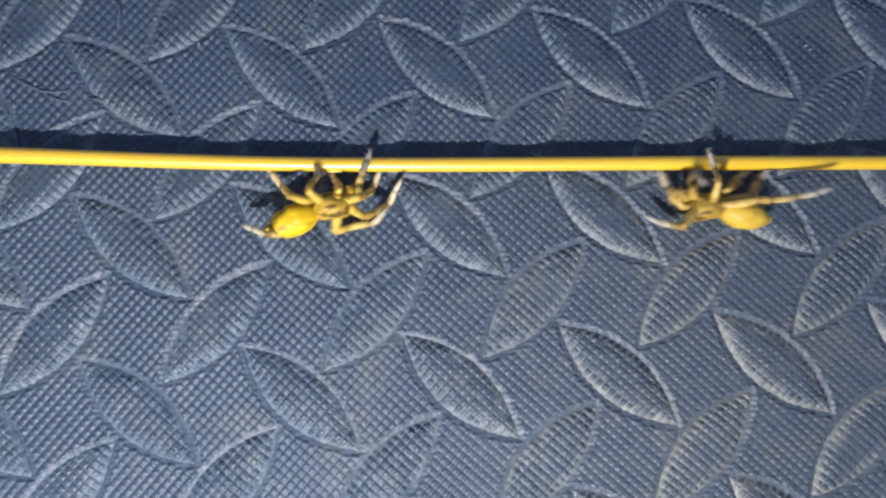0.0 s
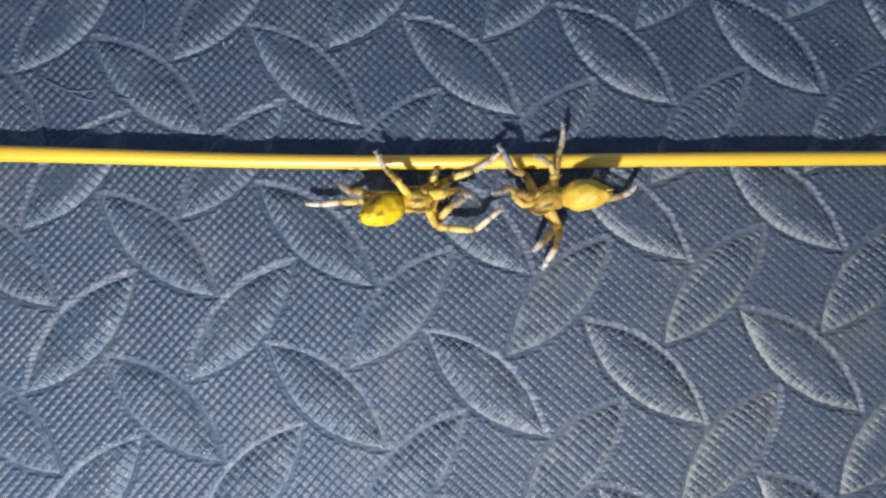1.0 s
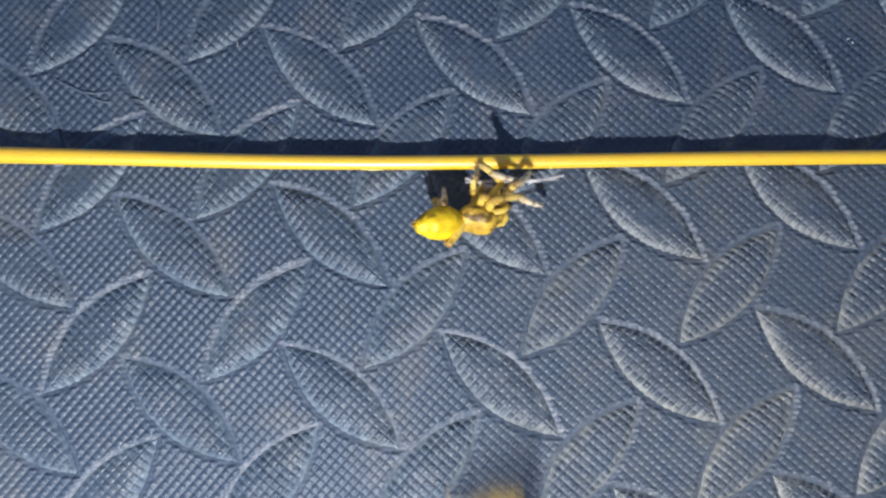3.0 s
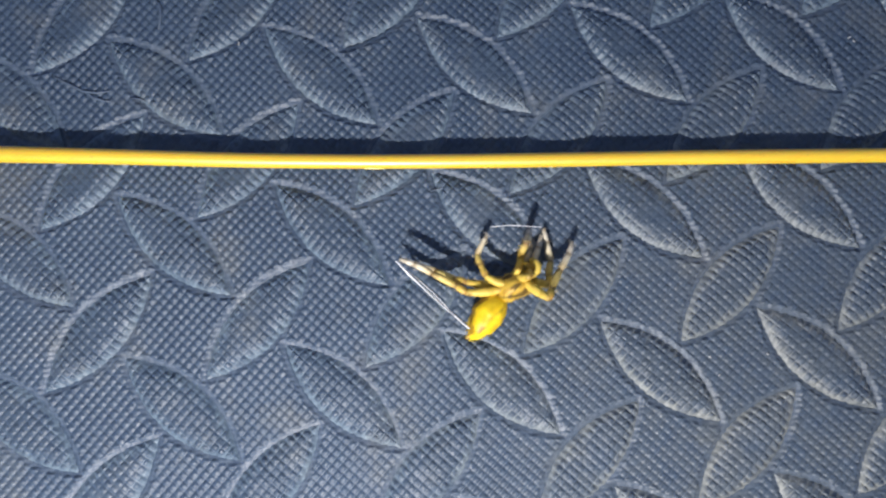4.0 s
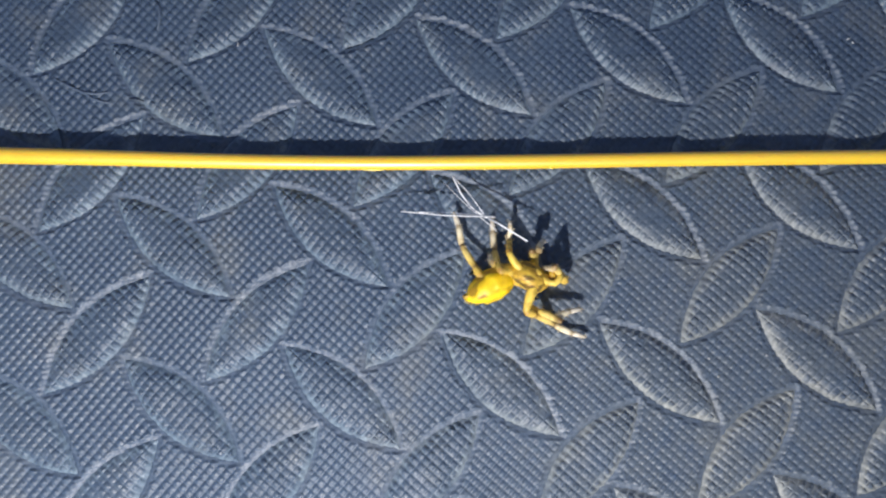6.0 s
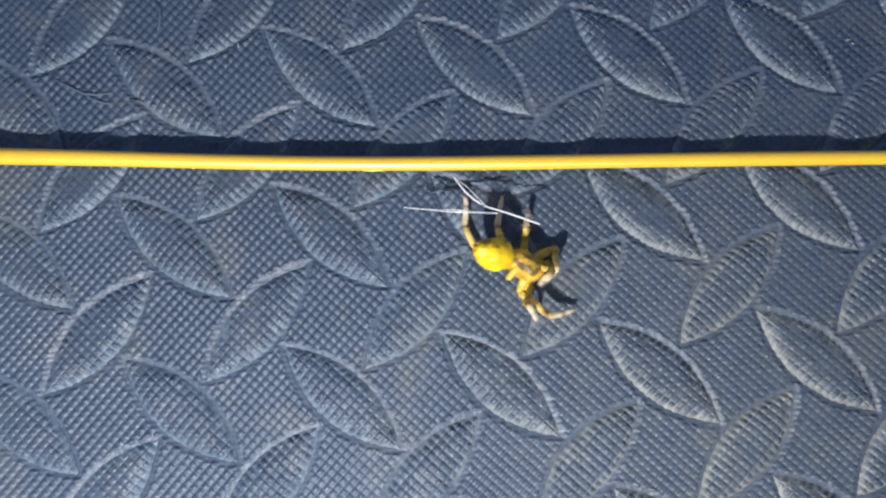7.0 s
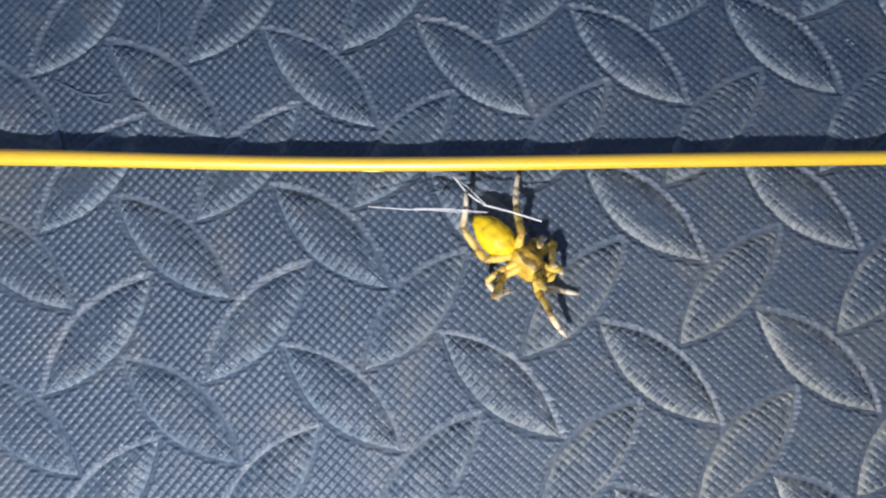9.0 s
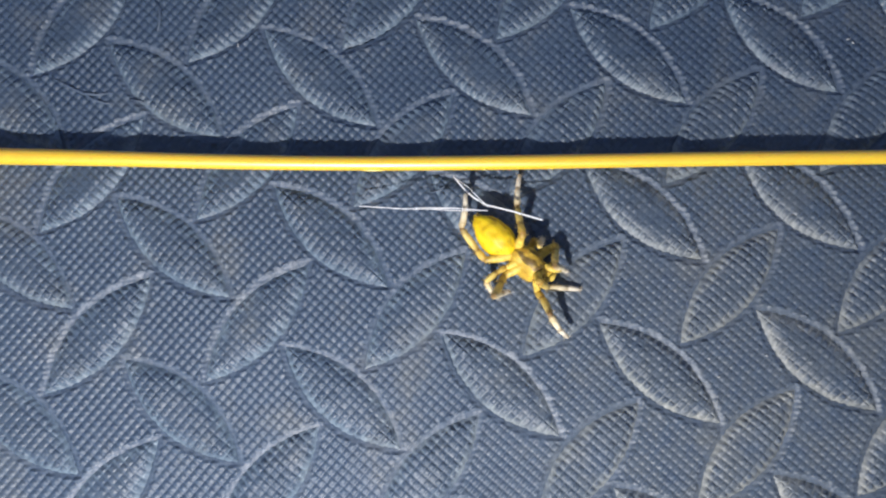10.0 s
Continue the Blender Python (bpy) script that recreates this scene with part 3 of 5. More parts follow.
def motions():
    yellow(0.0, (-11.6, -4.6, 18.2), 20, -20, (-18.3, -5.1, 15.3),
        (-11.3, -2.3, 13.6, -4.7, -1.5, 15.3, -2.4, -6.9, 16.9), (-8, -1.5, 21.2, -6.3, -7.7, 23, -4.8, -4.9, 28.1), (-15.1, -9.5, 20, -14, -6.1, 22.8, -14.2, -3.2, 25.8), (-17.8, -3.5, 13.5, -22.4, -8.6, 12.7, -27, -5.1, 14.5),
        (-5.8, -6.4, 15.9, -1.6, -1.7, 18.8, 0.7, -5.9, 22.6), (-6.5, -7.4, 19.2, -4.6, -1.5, 21.7, -2.9, -1.1, 27.4), (-10, -6.8, 20.7, -11.4, -3.2, 23, -13.6, -1.1, 25.9), (-18.1, -8.6, 19.1, -20.8, -2.9, 21.9, -24.4, -1.1, 26.5))
    yellow(0.2, (-8.3, -4.6, 19.8), 0, -20, (-13.9, -7.1, 17),
        (-2.6, -2.6, 16, 1.9, -3.4, 21.2, 5.8, -4.4, 25.7), (-4.6, -4.9, 25.3, -8.6, -9.5, 22.6, -6.5, -6.8, 27.5), (-10.4, -9.5, 23.2, -11, -5.8, 25.7, -12.1, -4.9, 29.7), (-16.6, -7, 18.3, -22.9, -9.5, 17, -27.2, -5.3, 17.9),
        (-4.6, -8.8, 17.5, -0.2, -4.6, 20.9, 3.9, -1.5, 24.2), (-8, -9.4, 19.2, -4.7, -4.8, 22.8, -1.5, -1.1, 26.3), (-8.9, -7.8, 20.2, -8.8, -4.9, 23.7, -8.8, -1.5, 26.1), (-16.7, -4.3, 19.9, -22, -1.5, 23.3, -27, -1.1, 26.7))
    yellow(0.5, (-4.3, -4.6, 19.3), 18, -20, (-9.7, -7.8, 16.6),
        (1.3, -3.7, 15.2, 4.8, -9.5, 16.8, 7, -4.5, 19.5), (2.7, -6.5, 19.6, 7.2, -1.8, 21.4, 5.5, -4.9, 26.3), (-7.4, -9.5, 21.7, -9, -6.3, 24.5, -10.5, -4.9, 28.2), (-12, -9.5, 18.6, -17.9, -6, 18.5, -23.9, -5, 18),
        (2.9, -4.9, 23.6, 6, -9.5, 19.5, 3.3, -4.2, 18), (-0.1, -8.2, 20.3, 0.6, -2.3, 23.3, -1.7, -1.1, 28.7), (-5.2, -7.6, 21.9, -6.1, -4.9, 25.4, -4.4, -1.1, 24.8), (-13, -4.3, 20, -18.6, -1.5, 23.1, -24, -1.1, 25.7))
    yellow(0.8, (-1.7, -4.6, 19.2), 0, -20, (-8.6, -5.3, 17.1),
        (-2.1, -5.7, 13, 3.5, -9.5, 11.7, 5.7, -3.9, 12.4), (3.7, -3.3, 22.2, 7.1, -9, 23.3, 10.5, -4.9, 26.1), (-6.3, -7.2, 21.7, -8.3, -4.9, 25, -10.3, -4.9, 28.6), (-10.2, -6.9, 19.3, -17, -7.7, 18.9, -22.3, -4.7, 19.1),
        (-0.4, -8.3, 15.9, 5.8, -9.5, 18.6, 8.2, -4.6, 21.4), (0.3, -9.3, 18.8, 4, -4.8, 22.1, 7.6, -1.1, 25.2), (-1.3, -7.7, 20, 0, -4.5, 22.8, 1.2, -1.4, 25.4), (-8.4, -8.1, 20.1, -11.8, -2.8, 22.9, -16.3, -1.1, 26.6))
    yellow(1.0, (-1.1, -4.6, 18.9), 12, -20, (-7, -7.4, 16.5),
        (2.3, -1.7, 14.7, 5, -7.5, 17.3, 8.3, -3.4, 20.4), (3.1, -2.1, 22.1, 8.9, -4.9, 23.9, 13.8, -4.9, 27.4), (-4.4, -9.3, 21.4, -6.5, -6.1, 23.9, -8.5, -4.9, 27.4), (-9.6, -6.8, 18.5, -15, -2.5, 18.6, -21, -3.4, 18.1),
        (2.3, -4.4, 14, 9.1, -4.8, 13.3, 13.9, -5.7, 17.1), (3.5, -8, 19.7, 6.6, -2.2, 21.1, 8.4, -7.6, 19), (1.8, -1.5, 22.4, 2.1, -6, 22.8, 2.2, -2.3, 24.8), (-9.5, -1.7, 20.1, -12.6, -7.8, 19.8, -15, -2.5, 21.7))
    yellow(1.2, (-0.6, -4.6, 18.5), -4, -20, (-7.8, -4.7, 17.4),
        (-4, -6, 14.3, -3.5, -7, 7.5, -3, -4.7, 1.8), (4.1, -3.5, 22.6, 10.1, -4.9, 25.2, 14.6, -1.1, 26.4), (-5.1, -7.1, 21.1, -6.6, -5, 24.8, -8.1, -4.9, 28.7), (-9.1, -6.8, 18.6, -15.9, -5.6, 18.7, -21, -2.3, 19.2),
        (2.4, -8.9, 15.9, 7, -4.7, 19, 11.2, -1.5, 21.9), (-2.6, -2.7, 13.8, -1.7, -7.9, 9.8, -0.9, -2.5, 7.4), (0.7, -7.4, 18.7, 1.6, -4.3, 21.9, 2.4, -1.3, 24.7), (-8.7, -1.5, 19.7, -10, -8.2, 20.6, -12.9, -3.5, 23.3))
    yellow(1.5, (-1.9, -4.6, 18.6), 3, -20, (-7.8, -7.6, 16.9),
        (-4.7, -5.9, 13.9, -2.9, -1.5, 8.8, -1.2, -3.8, 3.5), (2.4, -2.5, 22.2, 8.4, -4.9, 24, 14.2, -5.8, 25.5), (-5.4, -7.7, 22, -7.3, -4.9, 25, -8.6, -4.9, 28.9), (-10.3, -6.8, 18.1, -16.1, -3, 18.1, -20.4, -7.2, 17.4),
        (3, -9.3, 20.3, 3.4, -2.6, 18.6, 0.9, -7.3, 15.6), (3.7, -2.8, 15.8, 8.7, -6.6, 18.2, 10.9, -3.3, 22.7), (-0.6, -7.4, 19.8, 0.4, -3.6, 22, 1, -1.1, 25.3), (-10.2, -1.8, 20, -13.1, -8, 18.8, -15.8, -3, 21))
    yellow(1.8, (-1.3, -4.6, 18.1), -8, -20, (-8.4, -4.7, 17),
        (-1.5, -5.7, 11.6, 1.8, -1.9, 6.9, 4.9, -4.6, 2.4), (2.4, -2.6, 22.2, 7.1, -6.9, 24, 11.9, -4.9, 27.1), (-5.4, -7.2, 21.3, -6.7, -6.9, 25.6, -7.7, -5.5, 29.4), (-9.7, -6.6, 17.3, -15.8, -9.5, 16.1, -20.6, -5.7, 16.2),
        (7.1, -3.6, 17.6, 4, -9.4, 15.6, 0.9, -4.2, 15), (-0.8, -7.2, 14.2, 3.6, -3.6, 10.8, 7.3, -6.9, 7.4), (-2.2, -7.8, 19.1, -1.4, -4.5, 22, -0.6, -1.4, 24.7), (-9.6, -4.1, 19.8, -13.6, -9.5, 21.3, -16.4, -4.8, 24.1))
    yellow(2.0, (-2.6, -4.6, 18.7), 2, -20, (-8.7, -7.2, 16.8),
        (-1.5, -9.3, 13, -2.6, -3.5, 9.4, -1.1, -5.4, 3.8), (0.2, -1.5, 22.3, 4.1, -6.7, 24.1, 9.3, -4.9, 26.5), (-6.1, -9.5, 20.9, -6.3, -6, 23.7, -6.6, -4.9, 27.7), (-10.6, -6.4, 16.3, -16.3, -9.5, 13.7, -20.6, -5.5, 15.3),
        (0.7, -1.5, 13.7, 3.6, -7.7, 12.8, 6.2, -2.3, 11.7), (1.6, -8.5, 19.6, 2.4, -2, 18.4, 0.4, -7.1, 16.1), (-4.2, -7.6, 21.2, -5.3, -3.7, 23.2, -7.1, -1.1, 26), (-10.6, -1.5, 21.6, -10.6, -8.4, 21.8, -12.7, -3.3, 24.4))
    yellow(2.2, (-3, -4.6, 17.4), -5, -20, (-10, -6.3, 18.2),
        (-3, -5.8, 11, -0.7, -2.5, 5.4, 1.5, -4.4, 0), (1.6, -7.4, 22.5, 7, -9.5, 25.7, 8.3, -4.9, 29.4), (-7.6, -7.2, 19.8, -8.7, -3.8, 22.5, -9.9, -1.1, 25.5), (-10.9, -6.5, 14.9, -17, -9.5, 14.2, -20.5, -4.6, 15.4),
        (5.5, -3.8, 18.9, 2.3, -9.5, 16.6, -1, -4.4, 15.8), (-6.7, -2.9, 13.8, -5.8, -8.5, 10.2, -5, -2.9, 8), (-4.9, -7.6, 18.9, -5.7, -4.5, 22, -6.4, -1.4, 24.8), (-11.3, -4.3, 19.9, -15.8, -9.5, 19.8, -18.4, -4.2, 21.3))
    yellow(2.4, (2.9, -4.6, 18.3), -5, 10, (-3, -8, 18.7),
        (7.7, -2.3, 14.3, 10.9, -8.4, 14.3, 14.3, -3.5, 15.5), (8.5, -4.9, 23.3, 11.7, -9.5, 19.6, 13.3, -3.9, 20.9), (-0.9, -6.8, 22.6, -4.2, -7.5, 25.5, -7.3, -7.5, 28.4), (-3.4, -1.5, 17.1, 0.2, -6.7, 14.1, 3, -1.5, 12.6),
        (6, -9.5, 19.6, 8.8, -3.9, 22.6, 12.8, -4.9, 27.1), (6.4, -1.5, 24.3, 7.5, -7.9, 22.9, 10.9, -4.9, 26.8), (2.6, -4.9, 22.9, 2.1, -9.3, 23.4, 1.8, -5.5, 25.1), (-4.5, -1.5, 22.1, -5, -8.1, 20.2, -7.2, -2.6, 21.5))
    yellow(2.5, (8.6, -6.2, 24.2), -6, 68, (1.2, -6.3, 24.5),
        (15.2, -4.9, 30.3, 17, -4.9, 23.6, 15.6, -8.9, 19.2), (14, -9.5, 23, 15.3, -2.9, 22.4, 12.8, -7.7, 19.7), (7.7, -5.5, 21.6, 4.6, -7.8, 19.4, 1.5, -5, 19.1), (4.1, -9.1, 20.6, 1.7, -2.6, 20.1, -1.2, -7.9, 19.1),
        (11.5, -9.3, 27.9, 11.1, -4.9, 33.1, 7.4, -9.5, 31.8), (9, -4.9, 29.3, 12, -9.5, 25.5, 14.7, -4.9, 28.2), (5.9, -5.7, 27.1, 3.5, -9.5, 27, 3.9, -5.5, 26), (4.8, -4.9, 29.9, 3.8, -8.1, 23.9, 2.7, -2.1, 23.6))
    yellow(2.7, (5.6, -6.2, 20), 8, 45, (-1.3, -8.2, 18.8),
        (11.2, -1.5, 22, 12.8, -8, 23.7, 16.5, -4.9, 27.4), (11.7, -9.5, 23.2, 13.6, -4.9, 27.7, 12.9, -6.6, 22), (6.8, -6.6, 17.5, 9.4, -7.2, 13.9, 12.9, -5.5, 15.4), (2.5, -9.5, 15.1, 1.7, -2.7, 14.3, 0.7, -8.3, 12.2),
        (7.5, -6, 26.3, 13.6, -4.9, 29.4, 14.6, -9.5, 25.5), (6.9, -4.9, 25.8, 11.5, -9.5, 24.1, 15.2, -4.9, 25.2), (4, -5.3, 23.7, 2.6, -8.5, 26.5, 1.4, -4.9, 28.3), (2.5, -4.9, 26, 0.7, -9.5, 21.2, -0.3, -3.7, 22.6))
    yellow(3.2, (8.5, -4.6, 14.2), 0, 25, (2, -7.3, 13.4),
        (14.1, -2.3, 19.7, 15.8, -9, 20.2, 18.5, -3.9, 22.3), (11.7, -2.8, 20.6, 11.9, -9.5, 21.1, 13.1, -4, 23.3), (7.8, -3, 19.3, 7.5, -7.3, 20.6, 7.6, -3.8, 22.8), (2.6, -7.3, 10.3, 2.1, -1.5, 14, 1.6, -7.3, 15.9),
        (11.5, -9.5, 14.8, 14.9, -4.1, 17.5, 19.3, -1.5, 20.8), (9.4, -8.9, 15.8, 12.4, -3.9, 19.1, 16.1, -1.5, 23.1), (8.5, -3.4, 18.7, 8.8, -7.7, 20, 9.5, -4.2, 22.3), (0.2, -1.5, 15, 1.4, -8, 16.9, 0.5, -3.1, 20.4))
    yellow(3.8, (13.7, -4.2, 7.2), 0, 20, (7.7, -7.3, 5.9),
        (12.7, -5, 2.3, 16.3, -9.5, -1.6, 16.9, -3.9, 0.7), (18.4, -1.5, 5.6, 15.4, -6.9, 8.2, 16.4, -1.5, 10.7), (10.9, -2.2, 10.8, 10.6, -6.2, 12.9, 10.6, -3.5, 16.2), (5.4, -5, 6.7, -0.5, -1.5, 7.1, 2.9, -1.5, 12.2),
        (16.6, -8.7, 9.8, 19.6, -3.1, 12.8, 18.4, -1.5, 18.5), (16.2, -8.4, 8.4, 18.9, -2.6, 10.3, 22.8, -1.5, 5.9), (14.1, -6, 10, 16.4, -2.4, 11.3, 19.2, -3.1, 14.4), (6, -1.5, 10.4, 4.2, -7.8, 8.2, 2.4, -3.2, 11.7))
    yellow(4.0, (13.1, -4.2, 3.6), 35, -11, (8.3, -4.1, -1.8),
        (18.6, -9.5, 1.3, 21.1, -5.5, 6.3, 23.7, -3.4, 11.4), (14.6, -1.7, 8.8, 14.9, -8, 10.8, 16.2, -3, 13.7), (8.1, -5.9, 5.2, 6.6, -4.3, 9.1, 8.5, -3.8, 12.8), (4.7, -5.5, 2.4, -1.4, -5.7, 5.7, -6.9, -6.2, 8.1),
        (19.2, -6.7, 3.6, 20.1, -1.5, 8, 18.8, -1.5, 14), (15.4, -8.6, 5, 16.6, -2.4, 7.3, 18.5, -1.5, 12.9), (13.7, -6.4, 6.3, 14.9, -2.2, 7.3, 16.7, -1.5, 11), (4.7, -5, 4.2, -0.8, -1.5, 6.4, -6.4, -3.1, 8))
    yellow(4.2, (8.5, -4.2, 2.3), 0, -12, (1.8, -6.6, 1.6),
        (11.6, -1.7, -2.5, 18.3, -1.5, -4.1, 24.3, -1.5, -3.2), (13.8, -2.8, 5.5, 14.9, -8.8, 8.4, 16.7, -5.1, 12.7), (6.8, -3.3, 6.2, 8.6, -1.5, 10, 9.2, -4.2, 13.1), (1.1, -5.9, 6.4, 2.2, -1.5, 11.6, 5.2, -1.5, 17),
        (11.3, -9.3, 1.7, 15.2, -3.8, 2.8, 20.8, -1.5, 3.8), (11.9, -8, 5.5, 15.4, -2.6, 7.3, 18.5, -1.5, 12.3), (9.1, -6.8, 5.1, 11.3, -3, 4.3, 9.9, -1.5, 0.6), (0.3, -3.1, 5.5, -2.1, -9.5, 4.9, -1.4, -4, 7.4))
    yellow(4.5, (13.9, -4.2, 7), 10, -13, (8, -6.9, 4.6),
        (17.3, -6, 1.2, 21.4, -1.5, -2.1, 25.4, -1.5, -6.7), (16.5, -2.4, 12.3, 20.3, -1.5, 17.8, 22.9, -1.5, 23.2), (10.9, -9.4, 9.6, 10.1, -5.2, 11.1, 8.8, -3, 14.5), (6.6, -3.3, 10.3, 2.4, -1.5, 15.4, 0.6, -2.4, 21.2),
        (18.9, -7.9, 11.1, 22.1, -2.9, 7.5, 19.2, -2.5, 2.2), (15.5, -8.8, 9.8, 17.9, -3.2, 12.8, 20.5, -1.5, 17.9), (17.3, -3.1, 5.8, 16.4, -6.6, 3.2, 17.5, -3.5, 0.6), (7.3, -6.1, 11.5, 2.9, -6.7, 16.8, 1.7, -2.8, 21.4))
    yellow(4.7, (13.8, -4.2, 7), 0, -14, (6.9, -5.1, 5),
        (16.5, -5.9, 0.7, 21.7, -5.2, -3.7, 26.6, -3.9, -7.1), (11.6, -9.5, 12.1, 14, -4.4, 15.7, 15.8, -1.7, 20.8), (10.3, -6.2, 10.9, 10.1, -2.7, 13.8, 9.8, -1.5, 17.8), (7.5, -5.5, 2.3, 1, -3.9, 3.5, -2.8, -4.3, 8.3),
        (18.5, -5.8, 2.8, 22.3, -2.3, 7.3, 24.9, -1.5, 12.8), (16.2, -8.8, 9.1, 19.4, -3.1, 10.3, 24.6, -1.5, 12.8), (15.7, -1.5, 11.9, 14.7, -5.9, 12, 15.6, -2.2, 13.9), (7.4, -1.5, 12.8, 4.3, -6.6, 16.4, 1.8, -3.3, 20.8))
    yellow(5.0, (14.5, -4.2, 8.1), 5, -15, (7.7, -5.5, 6),
        (17.4, -4, 2.2, 22.3, -1.5, -2, 26.8, -2.5, -6), (16.1, -7, 14.7, 18.7, -3, 19.4, 20.6, -1.5, 24.9), (10.2, -6.6, 11, 9.2, -3.7, 14.3, 8.7, -1.5, 17.8), (7.4, -5.9, 12.5, 3, -3.7, 17.3, 0, -1.6, 22.1),
        (20.4, -5.8, 5, 25.6, -2, 7.6, 30, -3.4, 11.6), (17.4, -3.6, 15.2, 17.4, -9.5, 18.5, 19.1, -4.5, 21.2), (15.3, -1.5, 13.5, 15.6, -5.9, 14.2, 17.4, -3.7, 17.3), (7.9, -7.2, 11.5, 5, -1.7, 14.5, 2.5, -2.8, 19.9))
    yellow(5.2, (13.8, -4.2, 6.7), -3, -16, (7, -4.2, 4.5),
        (17.7, -1.9, 1.9, 23.3, -1.5, -2.1, 28, -3.1, -5.7), (14.2, -9.5, 12.4, 16.8, -4.3, 15.7, 19.7, -1.5, 20.2), (10.5, -6.2, 10.7, 9.3, -2.8, 13.4, 9.2, -1.5, 17.4), (7, -6, 11.6, 2.5, -3, 15.9, 0.3, -3.9, 21.5),
        (18.6, -3.3, 1.7, 24.4, -1.5, 5, 28.9, -1.5, 9.2), (17.3, -1.5, 13.5, 17, -7.2, 10, 17.1, -1.6, 7.9), (16.4, -1.5, 11.2, 17.1, -5.9, 11.6, 18.1, -3.1, 14.6), (8.4, -7.4, 11.5, 7.5, -2.9, 16.6, 4.3, -3.7, 21.8))
    yellow(5.5, (12.3, -4.2, 3.4), -8, -18, (6.1, -5.9, 1.1),
        (15.2, -1.5, -1.6, 21.1, -1.5, -5.2, 25.4, -4.3, -8.5), (10, -8.9, 8.5, 12.8, -5.1, 13.2, 16.4, -2.8, 17.4), (9.4, -6, -0.5, 10.1, -1.6, 0.3, 10.9, -4.5, 3.2), (5.4, -5.9, 8.2, 1.9, -6.6, 14.2, 0.8, -7.5, 20.1),
        (18.4, -3.6, -0.9, 24.1, -1.5, 2.4, 28.5, -1.5, 6.6), (12.2, -1.5, 10.9, 11.2, -8.1, 10, 12.9, -3.3, 13.2), (15.9, -1.5, 6.9, 15.2, -5.5, 4.8, 14, -2, 2.9), (7, -7.3, 8.6, 8.1, -2.5, 13.5, 6.1, -3.2, 19.2))
    yellow(5.7, (13.9, -4.2, 4.4), -8, -19, (7.1, -4.8, 2.4),
        (14.6, -5.9, -2.3, 20, -1.7, -3.5, 25.6, -3.8, -4.8), (18.3, -1.5, 7, 17.4, -7.9, 8.6, 18.5, -2.8, 11.5), (10.8, -7.9, 8.1, 11, -3.8, 9.9, 11.4, -1.5, 13.4), (5.9, -5.6, 2.3, 2.2, -5.9, 8.1, 2.1, -6.6, 14.1),
        (16.8, -3.2, -1.3, 23.2, -1.5, -3.3, 26.7, -1.5, 1.7), (19.8, -1.5, 9.3, 15.8, -6.8, 8.4, 18.7, -2.4, 5.5), (12.5, -2.6, 1.1, 11.1, -6.6, -0.5, 10.4, -3, 1.7), (7.7, -7.8, 7.2, 8, -1.8, 10.5, 9.9, -1.5, 16.3))
    yellow(6.2, (16, -4.2, 5.9), -15, -13, (9.5, -4.7, 4),
        (14.9, -5.5, -0.3, 20.4, -2.4, -3.2, 25.8, -1.5, -5.8), (15.4, -1.5, 10.4, 15.8, -8.1, 9.6, 17, -2.7, 12), (11.8, -6, 9.1, 11.5, -1.9, 11.1, 10.7, -5.9, 12.2), (7.7, -5.4, 7, 4.8, -2, 12.2, 2.9, -1.5, 18),
        (15.5, -2.7, 0.2, 19.2, -8.5, -0.5, 24.2, -5, -0.6), (22.6, -3.5, 3.9, 20.4, -9.5, 5.9, 19.7, -4.1, 8.4), (12.5, -2.6, 10.5, 12.2, -6.9, 11.7, 12.9, -3.1, 13.3), (11.3, -8.9, 6.4, 10.6, -3.4, 10.5, 9.6, -1.5, 16.2))
    yellow(6.8, (16.5, -4.2, 6.8), -18, 8, (11.3, -7.4, 5.2),
        (14.9, -5.2, 1.4, 19.4, -2.1, -2.9, 24.1, -3.2, -6.6), (14.1, -1.5, 11.1, 13.9, -8, 12.6, 15, -3.1, 15.8), (13.4, -5.5, 4.1, 14.2, -1.5, 6, 14.4, -5.3, 7.6), (8.3, -5.1, 8.4, 5.7, -1.6, 13.7, 4.8, -2.4, 19.7),
        (17.9, -1.5, 0.1, 20.8, -7.2, -2.5, 24.9, -3.2, -0.4), (21.8, -1.5, 11.5, 21.3, -6.7, 7.4, 20.1, -1.8, 4.1), (17.7, -1.5, 11.7, 17.7, -5.4, 9.4, 19.2, -1.7, 8), (11.5, -8.4, 9.2, 11, -2.2, 12.1, 10.8, -1.5, 18.2))
    yellow(7.0, (14.9, -4.2, 7.7), -22, 15, (9.4, -7.8, 9.3),
        (14.3, -2.2, 2.8, 18.8, -5.3, -1.3, 24.1, -2.5, -0.2), (20.6, -1.5, 7.3, 19.3, -7.9, 5.9, 17.9, -2.3, 4), (12, -5.4, 5.2, 13.7, -1.5, 6.8, 14.7, -5.5, 7.7), (7.4, -2.8, 8.4, 4.5, -2.8, 14.6, 4.6, -2.6, 20.7),
        (15.7, -1.5, 0.8, 15.2, -8.4, 0.6, 17.2, -3.4, -2.3), (21.1, -1.5, 10.8, 20.5, -7.1, 7.2, 19, -1.8, 4.8), (15.5, -1.5, 12.6, 15.1, -5.8, 14, 16, -3.4, 17.4), (11.2, -8.7, 10.9, 10.5, -2.8, 14.3, 11.5, -1.5, 20.2))
